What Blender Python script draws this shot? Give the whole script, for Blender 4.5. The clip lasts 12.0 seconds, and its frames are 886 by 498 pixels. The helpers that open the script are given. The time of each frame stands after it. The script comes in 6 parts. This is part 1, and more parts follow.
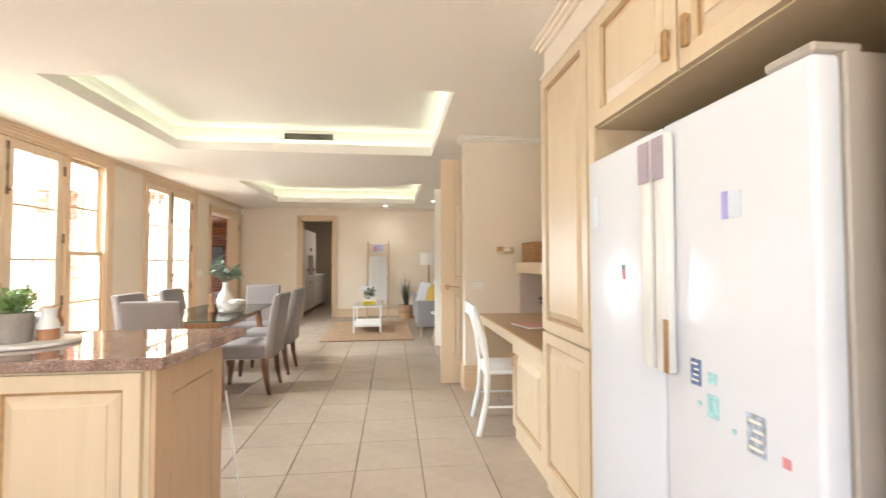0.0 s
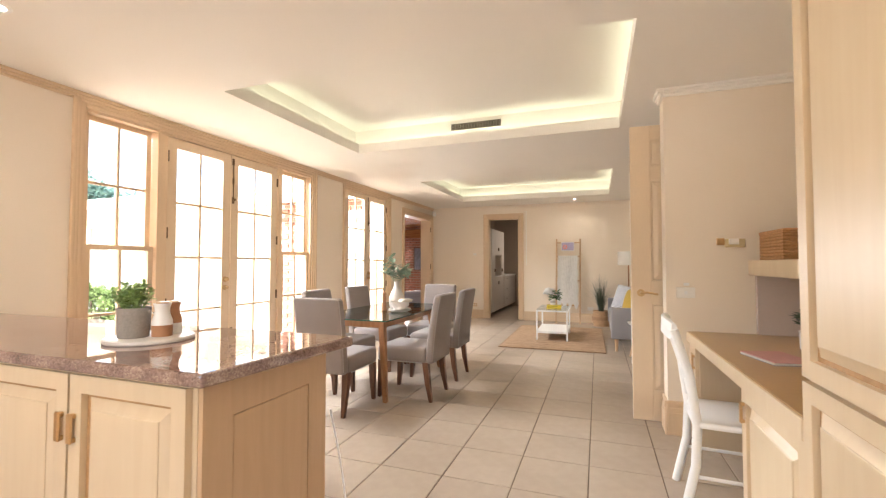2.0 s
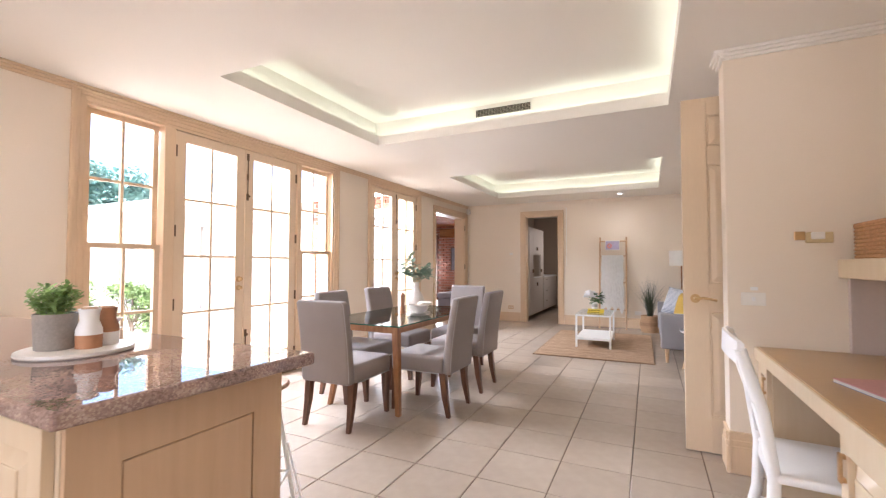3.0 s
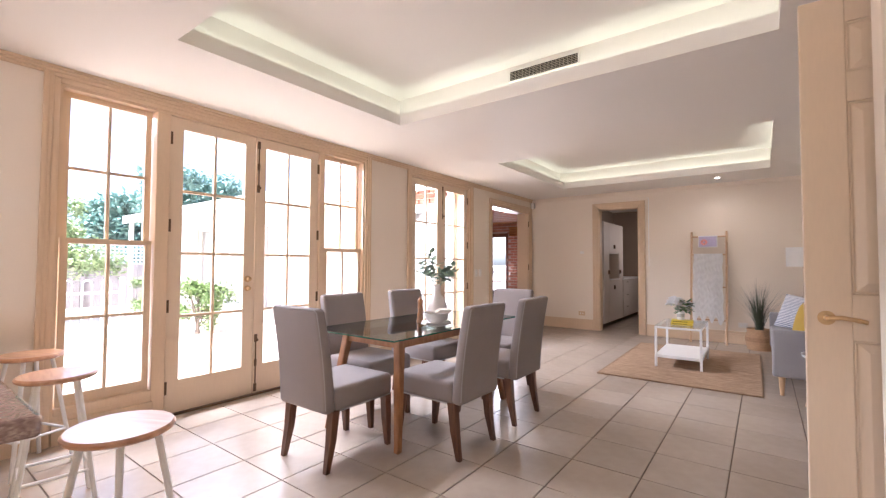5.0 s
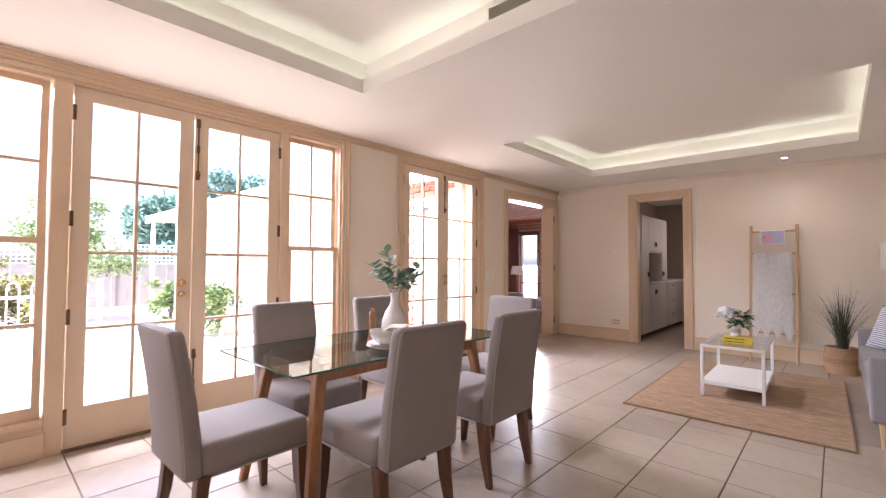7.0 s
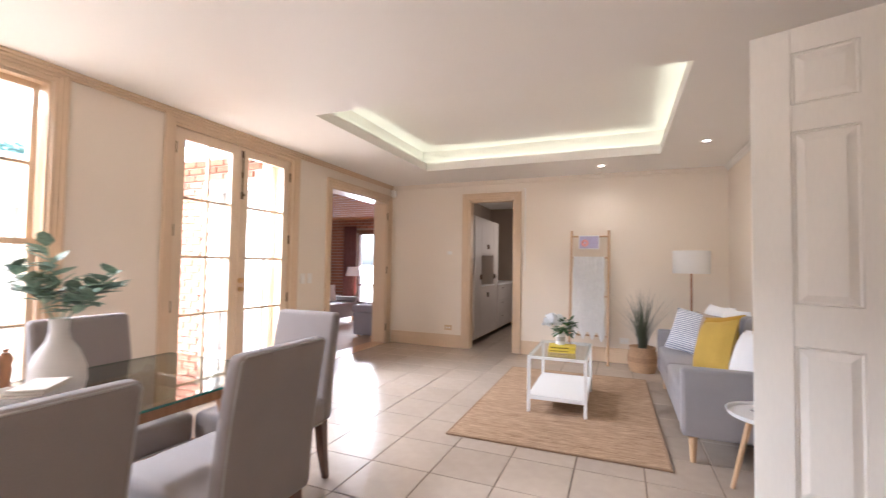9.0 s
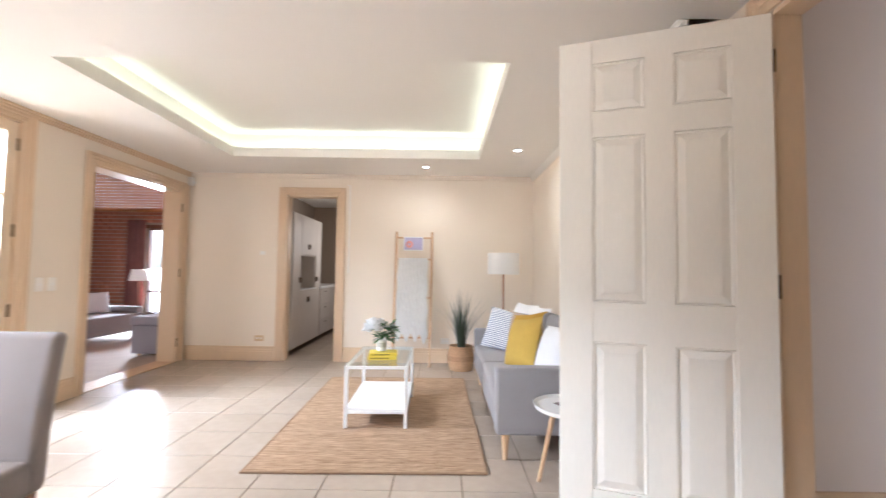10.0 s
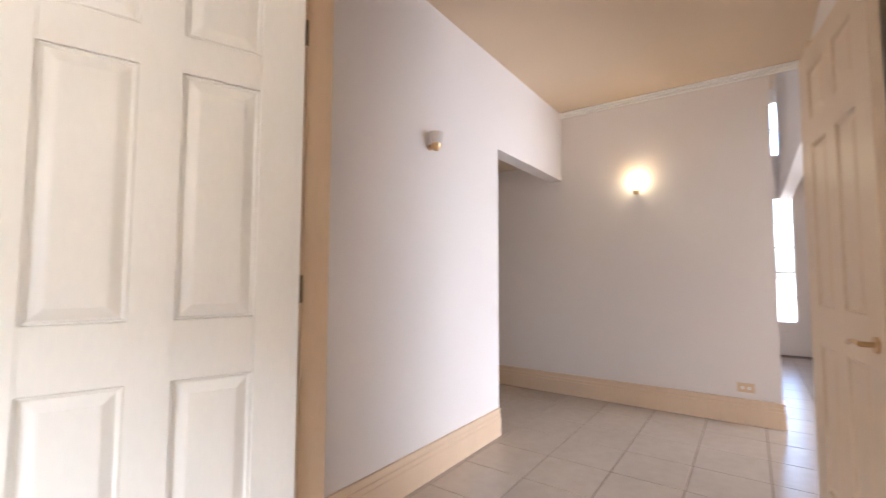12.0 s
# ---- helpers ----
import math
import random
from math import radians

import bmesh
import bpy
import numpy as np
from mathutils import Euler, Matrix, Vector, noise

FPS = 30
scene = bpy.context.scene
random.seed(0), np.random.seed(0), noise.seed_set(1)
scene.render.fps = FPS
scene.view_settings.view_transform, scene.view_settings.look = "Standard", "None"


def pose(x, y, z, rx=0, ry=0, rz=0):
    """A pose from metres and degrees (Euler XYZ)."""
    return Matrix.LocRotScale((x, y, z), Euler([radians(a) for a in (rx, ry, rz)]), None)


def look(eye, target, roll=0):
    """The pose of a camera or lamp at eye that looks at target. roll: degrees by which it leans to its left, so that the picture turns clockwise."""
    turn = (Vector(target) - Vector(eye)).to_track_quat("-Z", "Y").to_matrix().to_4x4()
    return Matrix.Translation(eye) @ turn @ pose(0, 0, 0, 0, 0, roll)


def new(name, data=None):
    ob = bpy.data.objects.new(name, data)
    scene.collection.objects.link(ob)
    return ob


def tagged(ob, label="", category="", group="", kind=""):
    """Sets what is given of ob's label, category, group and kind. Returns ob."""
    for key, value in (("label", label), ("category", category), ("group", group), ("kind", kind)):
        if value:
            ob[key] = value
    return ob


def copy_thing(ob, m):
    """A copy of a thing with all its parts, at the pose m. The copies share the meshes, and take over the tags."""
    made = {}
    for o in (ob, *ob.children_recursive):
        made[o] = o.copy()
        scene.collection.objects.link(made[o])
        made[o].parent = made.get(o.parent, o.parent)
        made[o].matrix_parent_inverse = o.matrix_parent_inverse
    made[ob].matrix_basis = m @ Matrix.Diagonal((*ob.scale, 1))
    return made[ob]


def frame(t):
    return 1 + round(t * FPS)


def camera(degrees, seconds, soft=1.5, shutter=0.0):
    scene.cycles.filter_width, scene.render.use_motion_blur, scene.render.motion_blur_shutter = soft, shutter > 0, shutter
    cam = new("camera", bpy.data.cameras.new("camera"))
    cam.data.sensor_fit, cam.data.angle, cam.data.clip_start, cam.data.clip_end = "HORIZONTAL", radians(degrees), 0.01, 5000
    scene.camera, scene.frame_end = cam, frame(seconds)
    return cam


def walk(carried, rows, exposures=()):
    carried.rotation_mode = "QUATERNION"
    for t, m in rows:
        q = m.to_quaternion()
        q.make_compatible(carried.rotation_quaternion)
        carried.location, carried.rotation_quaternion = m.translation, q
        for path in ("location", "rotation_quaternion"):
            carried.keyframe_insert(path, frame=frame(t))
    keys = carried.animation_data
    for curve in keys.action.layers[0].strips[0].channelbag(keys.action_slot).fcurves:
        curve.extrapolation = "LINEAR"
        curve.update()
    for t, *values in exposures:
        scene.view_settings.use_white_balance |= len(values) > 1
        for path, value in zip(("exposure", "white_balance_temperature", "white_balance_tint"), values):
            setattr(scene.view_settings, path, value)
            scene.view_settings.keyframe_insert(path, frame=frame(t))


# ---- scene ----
cam = camera(91.8, 12.0, soft=1.25, shutter=0.35)
PATH = [
    (0, (0.01, 0.009, 1.246), (0.241, 1.995, 1.308), -0.1),
    (0.5, (0.072, 0.116, 1.24), (-0.054, 2.111, 1.303), -0.1),
    (1, (0.12, 0.284, 1.231), (-0.262, 2.246, 1.296), 0.0),
    (1.5, (0.174, 0.473, 1.232), (-0.376, 2.395, 1.3), 0.1),
    (2, (0.249, 0.699, 1.224), (-0.428, 2.58, 1.291), -0.0),
    (2.5, (0.285, 0.916, 1.217), (-0.487, 2.76, 1.286), 0.1),
    (3, (0.295, 1.149, 1.216), (-0.569, 2.952, 1.285), 0.1),
    (3.5, (0.303, 1.375, 1.214), (-0.657, 3.128, 1.283), 0.1),
    (5.5, (0.373, 2.325, 1.202), (-0.886, 3.877, 1.272), 0.3),
    (6, (0.353, 2.596, 1.201), (-0.965, 4.098, 1.271), 0.3),
    (6.5, (0.328, 2.831, 1.207), (-1.026, 4.301, 1.275), 0.3),
    (8.5, (0.055, 3.758, 1.246), (-1.018, 5.445, 1.313), 0.7),
    (9, (0.048, 3.96, 1.242), (-0.714, 5.808, 1.317), 0.9),
    (9.5, (0.038, 4.153, 1.231), (-0.39, 6.105, 1.32), 0.9),
    (10, (0.062, 4.315, 1.227), (0.061, 6.313, 1.327), 0.8),
    (10.5, (0.158, 4.45, 1.213), (0.622, 6.392, 1.326), 0.8),
    (11, (0.284, 4.57, 1.226), (1.184, 6.352, 1.343), 0.7),
    (11.5, (0.385, 4.689, 1.225), (1.662, 6.223, 1.35), 0.3),
    (12, (0.492, 4.775, 1.228), (2.115, 5.937, 1.352), 0.2),
]
EXPOSURES = [
    (0.0, 3.00, 5850, 4), (0.5, 2.98, 6150, 4), (1.0, 2.92, 6400, 5), (1.7, 2.84, 6480, 8), (2.5, 2.86, 5680, 13), (3.5, 2.80, 5580, 15), (5.5, 2.56, 5640, 21),
    (6.7, 2.54, 5690, 22), (8.5, 2.68, 5720, 20), (9.3, 3.02, 5430, 12), (10.5, 3.44, 5290, 9), (11.2, 3.54, 5290, 9), (12.0, 3.74, 5340, 9),
]
walk(cam, [(t, look(eye, target, roll)) for t, eye, target, roll in PATH], EXPOSURES)

# ---------------------------------------------------------------- world, sun, large lights
world = bpy.data.worlds.new("sky")
scene.world = world
world.use_nodes = True
wn = world.node_tree.nodes
sky = wn.new("ShaderNodeTexSky")
sky.sky_type = "NISHITA"
sky.sun_disc = False
sky.dust_density, sky.ozone_density, sky.air_density = 3.0, 0.3, 0.9
SUN_EL, SUN_AZ = 58.0, 165.0
sky.sun_elevation, sky.sun_rotation = radians(SUN_EL), radians(SUN_AZ)
wn["Background"].inputs["Strength"].default_value = 0.15
world.node_tree.links.new(sky.outputs["Color"], wn["Background"].inputs["Color"])

sun_data = bpy.data.lights.new("sun", "SUN")
sun_data.energy, sun_data.angle, sun_data.color = 4.2, radians(0.5), (1.0, 0.95, 0.88)
sun = new("sun", sun_data)
SUN_DIR = Vector((math.sin(radians(SUN_AZ)) * math.cos(radians(SUN_EL)), math.cos(radians(SUN_AZ)) * math.cos(radians(SUN_EL)), math.sin(radians(SUN_EL))))
sun.matrix_world = look(SUN_DIR * 30, (0, 0, 0))


def area_lamp(name, eye, target, sx, sy, watts, color):
    d = bpy.data.lights.new(name, "AREA")
    d.shape, d.size, d.size_y, d.energy, d.color = "RECTANGLE", sx, sy, watts, color
    ob = new(name, d)
    ob.matrix_world = look(eye, target)
    return ob


DAY = (1.0, 0.97, 0.94)
# sky light through the french, garden and lounge openings, standing in for the sky under the eaves
french = area_lamp("skylight_through_french_doors", (-4.75, 4.16, 2.95), (0.6, 4.3, 1.25), 3.0, 0.6, 86, DAY)
garden = area_lamp("skylight_through_garden_doors", (-4.75, 6.9, 2.95), (-0.8, 10.0, 1.4), 1.2, 0.6, 59, DAY)
french.data.spread = garden.data.spread = radians(140)
# fill lamp added by the windowless south entry wall to brighten the hall
entry = area_lamp("entry_fill_lamp", (5.2, 0.95, 1.0), (3.9, 6.0, 0.2), 3.2, 1.2, 13.5, (1.0, 0.94, 0.94))
entry.data.spread = radians(105)
lounge = area_lamp("skylight_through_lounge_window", (-6.6, 14.3, 1.15), (-5.2, 11.0, 0.0), 0.6, 1.5, 18, DAY)
lounge.data.spread = radians(80)
# warm fill lamp added inside the laundry, whose walls have no window
area_lamp("laundry_fill_lamp", (-1.05, 11.6, 1.6), (-2.5, 11.3, 1.0), 1.2, 0.9, 1.9, (1.0, 0.84, 0.68))
# fill lamp added for the kitchen, at an assumed, unseen window behind the camera
area_lamp("kitchen_fill_lamp", (-0.9, -2.15, 1.6), (-0.7, 3.0, 1.2), 2.6, 1.0, 2.6, (1.0, 0.95, 0.88))

# ---------------------------------------------------------------- materials
MATS = {}


def mat(name, color, rough=0.5, metal=0.0, vary=0.06, scale=3.0, fine=60.0, bump=0.02, stretch=(1, 1, 1), coat=0.0, island=0.0, emit=0.0, sheen=0.0):
    """Principled surface with broad and fine variation of its colour and a fine relief."""
    if name in MATS:
        return MATS[name]
    m = bpy.data.materials.new(name)
    m.use_nodes = True
    nt = m.node_tree
    b = nt.nodes["Principled BSDF"]
    b.inputs["Roughness"].default_value, b.inputs["Metallic"].default_value = rough, metal
    b.inputs["Coat Weight"].default_value = coat
    b.inputs["Sheen Weight"].default_value = sheen
    tc = nt.nodes.new("ShaderNodeTexCoord")
    mp = nt.nodes.new("ShaderNodeMapping")
    mp.inputs["Scale"].default_value = stretch
    nt.links.new(tc.outputs["Object"], mp.inputs["Vector"])
    n1, n2 = nt.nodes.new("ShaderNodeTexNoise"), nt.nodes.new("ShaderNodeTexNoise")
    n1.inputs["Scale"].default_value, n2.inputs["Scale"].default_value = scale, fine
    n1.inputs["Detail"].default_value, n2.inputs["Detail"].default_value = 3, 2
    for n in (n1, n2):
        nt.links.new(mp.outputs["Vector"], n.inputs["Vector"])
    add = nt.nodes.new("ShaderNodeMath")
    add.operation = "ADD"
    nt.links.new(n1.outputs["Fac"], add.inputs[0])
    nt.links.new(n2.outputs["Fac"], add.inputs[1])
    last = add.outputs[0]
    if island:
        info = nt.nodes.new("ShaderNodeObjectInfo")
        mul = nt.nodes.new("ShaderNodeMath")
        mul.operation = "MULTIPLY_ADD"
        mul.inputs[1].default_value = island
        nt.links.new(info.outputs["Random"], mul.inputs[0])
        nt.links.new(last, mul.inputs[2])
        last = mul.outputs[0]
    ramp = nt.nodes.new("ShaderNodeMapRange")
    ramp.inputs["From Min"].default_value, ramp.inputs["From Max"].default_value = 0.6, 1.4 + island
    ramp.inputs["To Min"].default_value, ramp.inputs["To Max"].default_value = 1 - vary, 1 + vary
    nt.links.new(last, ramp.inputs["Value"])
    mix = nt.nodes.new("ShaderNodeVectorMath")
    mix.operation = "SCALE"
    mix.inputs[0].default_value = color
    nt.links.new(ramp.outputs["Result"], mix.inputs["Scale"])
    nt.links.new(mix.outputs["Vector"], b.inputs["Base Color"])
    if bump:
        bp = nt.nodes.new("ShaderNodeBump")
        bp.inputs["Strength"].default_value, bp.inputs["Distance"].default_value = bump * 10, 0.002
        nt.links.new(n2.outputs["Fac"], bp.inputs["Height"])
        nt.links.new(bp.outputs["Normal"], b.inputs["Normal"])
    if emit:
        b.inputs["Emission Color"].default_value = (*color, 1)
        b.inputs["Emission Strength"].default_value = emit
    MATS[name] = m
    return m


def wave_mat(name, c1, c2, rough, scale, stretch, distort=6.0, bump=0.15, coat=0.0):
    """Wood: two colours along a grain."""
    m = bpy.data.materials.new(name)
    m.use_nodes = True
    nt = m.node_tree
    b = nt.nodes["Principled BSDF"]
    b.inputs["Roughness"].default_value, b.inputs["Coat Weight"].default_value = rough, coat
    tc, mp = nt.nodes.new("ShaderNodeTexCoord"), nt.nodes.new("ShaderNodeMapping")
    mp.inputs["Scale"].default_value = stretch
    nt.links.new(tc.outputs["Object"], mp.inputs["Vector"])
    n = nt.nodes.new("ShaderNodeTexNoise")
    n.inputs["Scale"].default_value, n.inputs["Detail"].default_value, n.inputs["Distortion"].default_value = scale, 6, distort * 0.1
    nt.links.new(mp.outputs["Vector"], n.inputs["Vector"])
    r = nt.nodes.new("ShaderNodeValToRGB")
    r.color_ramp.elements[0].position, r.color_ramp.elements[1].position = 0.32, 0.68
    r.color_ramp.elements[0].color, r.color_ramp.elements[1].color = (*c1, 1), (*c2, 1)
    nt.links.new(n.outputs["Fac"], r.inputs["Fac"])
    nt.links.new(r.outputs["Color"], b.inputs["Base Color"])
    bp = nt.nodes.new("ShaderNodeBump")
    bp.inputs["Strength"].default_value, bp.inputs["Distance"].default_value = bump, 0.001
    nt.links.new(n.outputs["Fac"], bp.inputs["Height"])
    nt.links.new(bp.outputs["Normal"], b.inputs["Normal"])
    MATS[name] = m
    return m


def granite_mat():
    m = bpy.data.materials.new("granite")
    m.use_nodes = True
    nt = m.node_tree
    b = nt.nodes["Principled BSDF"]
    b.inputs["Roughness"].default_value, b.inputs["IOR"].default_value = 0.02, 1.95
    tc = nt.nodes.new("ShaderNodeTexCoord")
    v = nt.nodes.new("ShaderNodeTexVoronoi")
    v.inputs["Scale"].default_value = 210
    n = nt.nodes.new("ShaderNodeTexNoise")
    n.inputs["Scale"].default_value, n.inputs["Detail"].default_value = 7, 8
    nt.links.new(tc.outputs["Object"], v.inputs["Vector"])
    nt.links.new(tc.outputs["Object"], n.inputs["Vector"])
    sep = nt.nodes.new("ShaderNodeSeparateColor")
    nt.links.new(v.outputs["Color"], sep.inputs["Color"])
    mx = nt.nodes.new("ShaderNodeMath")
    mx.operation = "MULTIPLY_ADD"
    mx.inputs[1].default_value = 0.38
    nt.links.new(sep.outputs["Red"], mx.inputs[0])
    nt.links.new(n.outputs["Fac"], mx.inputs[2])
    r = nt.nodes.new("ShaderNodeValToRGB")
    e = r.color_ramp.elements
    e[0].position, e[1].position = 0.34, 1.05
    e[0].color, e[1].color = (0.08, 0.05, 0.045, 1), (0.46, 0.35, 0.29, 1)
    x = e.new(0.6)
    x.color = (0.235, 0.145, 0.12, 1)
    y = e.new(0.8)
    y.color = (0.31, 0.205, 0.17, 1)
    nt.links.new(mx.outputs[0], r.inputs["Fac"])
    nt.links.new(r.outputs["Color"], b.inputs["Base Color"])
    return m


def glass_mat(name, color=(1, 1, 1), rough=0.0, tint=0.0):
    """Thin clear glass: it lets through nearly all light and mirrors some at a slant."""
    m = bpy.data.materials.new(name)
    m.use_nodes = True
    nt = m.node_tree
    nt.nodes.remove(nt.nodes["Principled BSDF"])
    t, g, mx, fr = (nt.nodes.new(k) for k in ("ShaderNodeBsdfTransparent", "ShaderNodeBsdfGlossy", "ShaderNodeMixShader", "ShaderNodeLayerWeight"))
    t.inputs["Color"].default_value = (*color, 1)
    g.inputs["Roughness"].default_value = rough
    fr.inputs["Blend"].default_value = 0.5
    pw, sc = nt.nodes.new("ShaderNodeMath"), nt.nodes.new("ShaderNodeMath")
    pw.operation, sc.operation = "POWER", "MULTIPLY_ADD"
    pw.inputs[1].default_value, sc.inputs[1].default_value, sc.inputs[2].default_value = 4.5, 0.75, 0.035 + tint
    nt.links.new(fr.outputs["Facing"], pw.inputs[0])
    nt.links.new(pw.outputs[0], sc.inputs[0])
    nt.links.new(sc.outputs[0], mx.inputs[0])
    nt.links.new(t.outputs[0], mx.inputs[1])
    nt.links.new(g.outputs[0], mx.inputs[2])
    nt.links.new(mx.outputs[0], nt.nodes["Material Output"].inputs["Surface"])
    return m


def emit_mat(name, color, strength):
    m = bpy.data.materials.new(name)
    m.use_nodes = True
    b = m.node_tree.nodes["Principled BSDF"]
    b.inputs["Base Color"].default_value = (*color, 1)
    b.inputs["Emission Color"].default_value = (*color, 1)
    b.inputs["Emission Strength"].default_value = strength
    return m


WALL = mat("wall_paint_cream", (0.86, 0.76, 0.63), 0.7, vary=0.02, scale=1.2, fine=180, bump=0.015)
WALLH = mat("wall_paint_hall", (0.80, 0.73, 0.66), 0.7, vary=0.02, scale=1.2, fine=180, bump=0.015)
CEIL = mat("ceiling_paint", (0.89, 0.85, 0.78), 0.8, vary=0.015, scale=1.0, fine=150, bump=0.01)
# warm glow of the sconce is put into the hall ceiling colour
CEILH = mat("hall_ceiling_sconce_tint", (0.70, 0.55, 0.38), 0.8, vary=0.02, scale=1.0, fine=150, bump=0.01)
TRIM = mat("trim_paint_peach", (0.72, 0.54, 0.355), 0.35, vary=0.04, scale=6, fine=90, bump=0.01, stretch=(1, 1, 0.2))
DOORP = mat("door_paint_cream", (0.74, 0.585, 0.41), 0.35, vary=0.03, scale=4, fine=120, bump=0.012, stretch=(1, 1, 0.15))
LEAFP = mat("door_paint_white", (0.88, 0.83, 0.74), 0.32, vary=0.03, scale=4, fine=120, bump=0.012, stretch=(1, 1, 0.15))
CAB = wave_mat("limed_timber", (0.68, 0.54, 0.36), (0.71, 0.575, 0.395), 0.38, 5.0, (5, 5, 0.5), bump=0.05)
GRANITE = granite_mat()
TILE = mat("floor_tile_glaze", (0.46, 0.38, 0.305), 0.27, vary=0.10, scale=2.2, fine=14, bump=0.006, island=0.35)
GROUT = mat("grout", (0.13, 0.085, 0.055), 0.9, vary=0.2, scale=6, fine=120)
FABRIC = mat("chair_linen_grey", (0.295, 0.252, 0.236), 0.9, vary=0.08, scale=5, fine=420, bump=0.05, sheen=0.2)
SOFAM = mat("sofa_fabric_grey", (0.30, 0.28, 0.28), 0.92, vary=0.08, scale=5, fine=380, bump=0.05, sheen=0.2)
DARKW = wave_mat("walnut_stain", (0.10, 0.042, 0.022), (0.19, 0.085, 0.045), 0.35, 6.0, (6, 6, 0.7))
OAKW = wave_mat("table_frame_wood", (0.27, 0.115, 0.045), (0.40, 0.19, 0.085), 0.38, 6.0, (5, 5, 0.8))
PALEW = wave_mat("pale_beech", (0.55, 0.35, 0.19), (0.68, 0.46, 0.28), 0.45, 6.0, (5, 5, 0.8))
WHITE = mat("white_lacquer", (0.88, 0.87, 0.85), 0.3, vary=0.015, scale=3, fine=80, bump=0.004)
FRIDGE = mat("fridge_enamel", (0.78, 0.80, 0.87), 0.26, vary=0.01, scale=2, fine=200, bump=0.006)
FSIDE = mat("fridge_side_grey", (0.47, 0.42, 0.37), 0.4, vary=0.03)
BRASS = mat("aged_brass", (0.62, 0.42, 0.22), 0.28, 1.0, vary=0.12, scale=20)
DARKMETAL = mat("dark_bronze", (0.16, 0.10, 0.06), 0.45, 0.8, vary=0.2, scale=30)
CHROME = mat("chrome", (0.75, 0.75, 0.74), 0.18, 1.0, vary=0.03)
BLACK = mat("black_gap", (0.02, 0.018, 0.015), 0.8, vary=0.1)
GLASS = glass_mat("window_glass", (0.97, 0.98, 0.98))
TGLASS = glass_mat("table_glass", (0.64, 0.70, 0.67), tint=0.06)
CGLASS = glass_mat("coffee_table_glass", (0.96, 0.98, 0.97))
TEDGE = mat("glass_edge_green", (0.012, 0.12, 0.08), 0.1, vary=0.1, coat=0.5)
BRICK = mat("red_brick", (0.36, 0.15, 0.095), 0.85, vary=0.30, scale=9, fine=70, bump=0.06, island=0.8)
MORTAR = mat("mortar", (0.42, 0.34, 0.28), 0.95, vary=0.12)
PAVE = mat("paving_concrete", (0.62, 0.55, 0.47), 0.85, vary=0.12, scale=1.2, fine=40, bump=0.04)
TUBE = emit_mat("cove_tube_glow", (0.96, 1.0, 0.80), 0.75)
LAMP_ON = emit_mat("downlight_glow", (1.0, 0.93, 0.82), 4.0)


# ---------------------------------------------------------------- mesh helpers
def box(bm, x0, x1, y0, y1, z0, z1, bevel=0.0, seg=1):
    r = bmesh.ops.create_cube(bm, size=1, matrix=Matrix.LocRotScale(((x0 + x1) / 2, (y0 + y1) / 2, (z0 + z1) / 2), None, (abs(x1 - x0), abs(y1 - y0), abs(z1 - z0))))
    if bevel:
        es = {e for v in r["verts"] for e in v.link_edges}
        bmesh.ops.bevel(bm, geom=list(es), offset=bevel, segments=seg, affect="EDGES", profile=0.5)


def fielded(bm, x0, x1, z0, z1, w, y0, y1):
    """A raised field on both faces: a wide sloping margin w from depth y0 up to a flat at depth y1."""
    for s in (-1, 1):
        lo = [bm.verts.new((x, s * y0, z)) for x, z in ((x0, z0), (x1, z0), (x1, z1), (x0, z1))]
        up = [bm.verts.new((x, s * y1, z)) for x, z in ((x0 + w, z0 + w), (x1 - w, z0 + w), (x1 - w, z1 - w), (x0 + w, z1 - w))]
        faces = [up] + [[lo[i], lo[(i + 1) % 4], up[(i + 1) % 4], up[i]] for i in range(4)]
        for f in faces:
            bm.faces.new(f if s < 0 else f[::-1])


def ring(bm, axis, k0, k1, a0, a1, z0, z1, f, fb=None, ft=None):
    """A one-piece rectangular frame: outer size a0..a1 by z0..z1, bars f wide (fb, ft: bottom and top), from depth k0 to k1."""
    fb, ft = fb or f, ft or f
    vs = []
    for k in (k0, k1):
        for (s, e, b, t) in ((a0, a1, z0, z1), (a0 + f, a1 - f, z0 + fb, z1 - ft)):
            for u, w in ((s, b), (e, b), (e, t), (s, t)):
                vs.append(bm.verts.new((k, u, w) if axis == "y" else (u, k, w)))
    o0, i0, o1, i1 = vs[0:4], vs[4:8], vs[8:12], vs[12:16]
    for i in range(4):
        j = (i + 1) % 4
        bm.faces.new((o0[i], o0[j], i0[j], i0[i]))
        bm.faces.new((o1[i], o1[j], i1[j], i1[i]))
        bm.faces.new((o0[i], o0[j], o1[j], o1[i]))
        bm.faces.new((i0[i], i0[j], i1[j], i1[i]))
    es = [e for e in bm.edges if all(v in vs for v in e.verts) and any((v in o1 + i1) for v in e.verts) and len(e.link_faces) == 2 and e.calc_face_angle(0) > 0.5]
    bmesh.ops.recalc_face_normals(bm, faces=bm.faces)
    bmesh.ops.bevel(bm, geom=es, offset=0.003, segments=1, affect="EDGES")


def cyl(bm, p, q, r0, r1=None, n=16, cap=True):
    p, q = Vector(p), Vector(q)
    r1 = r0 if r1 is None else r1
    m = Matrix.Translation((p + q) / 2) @ (q - p).to_track_quat("Z", "Y").to_matrix().to_4x4()
    bmesh.ops.create_cone(bm, cap_ends=cap, segments=n, radius1=r0, radius2=r1, depth=(q - p).length, matrix=m)


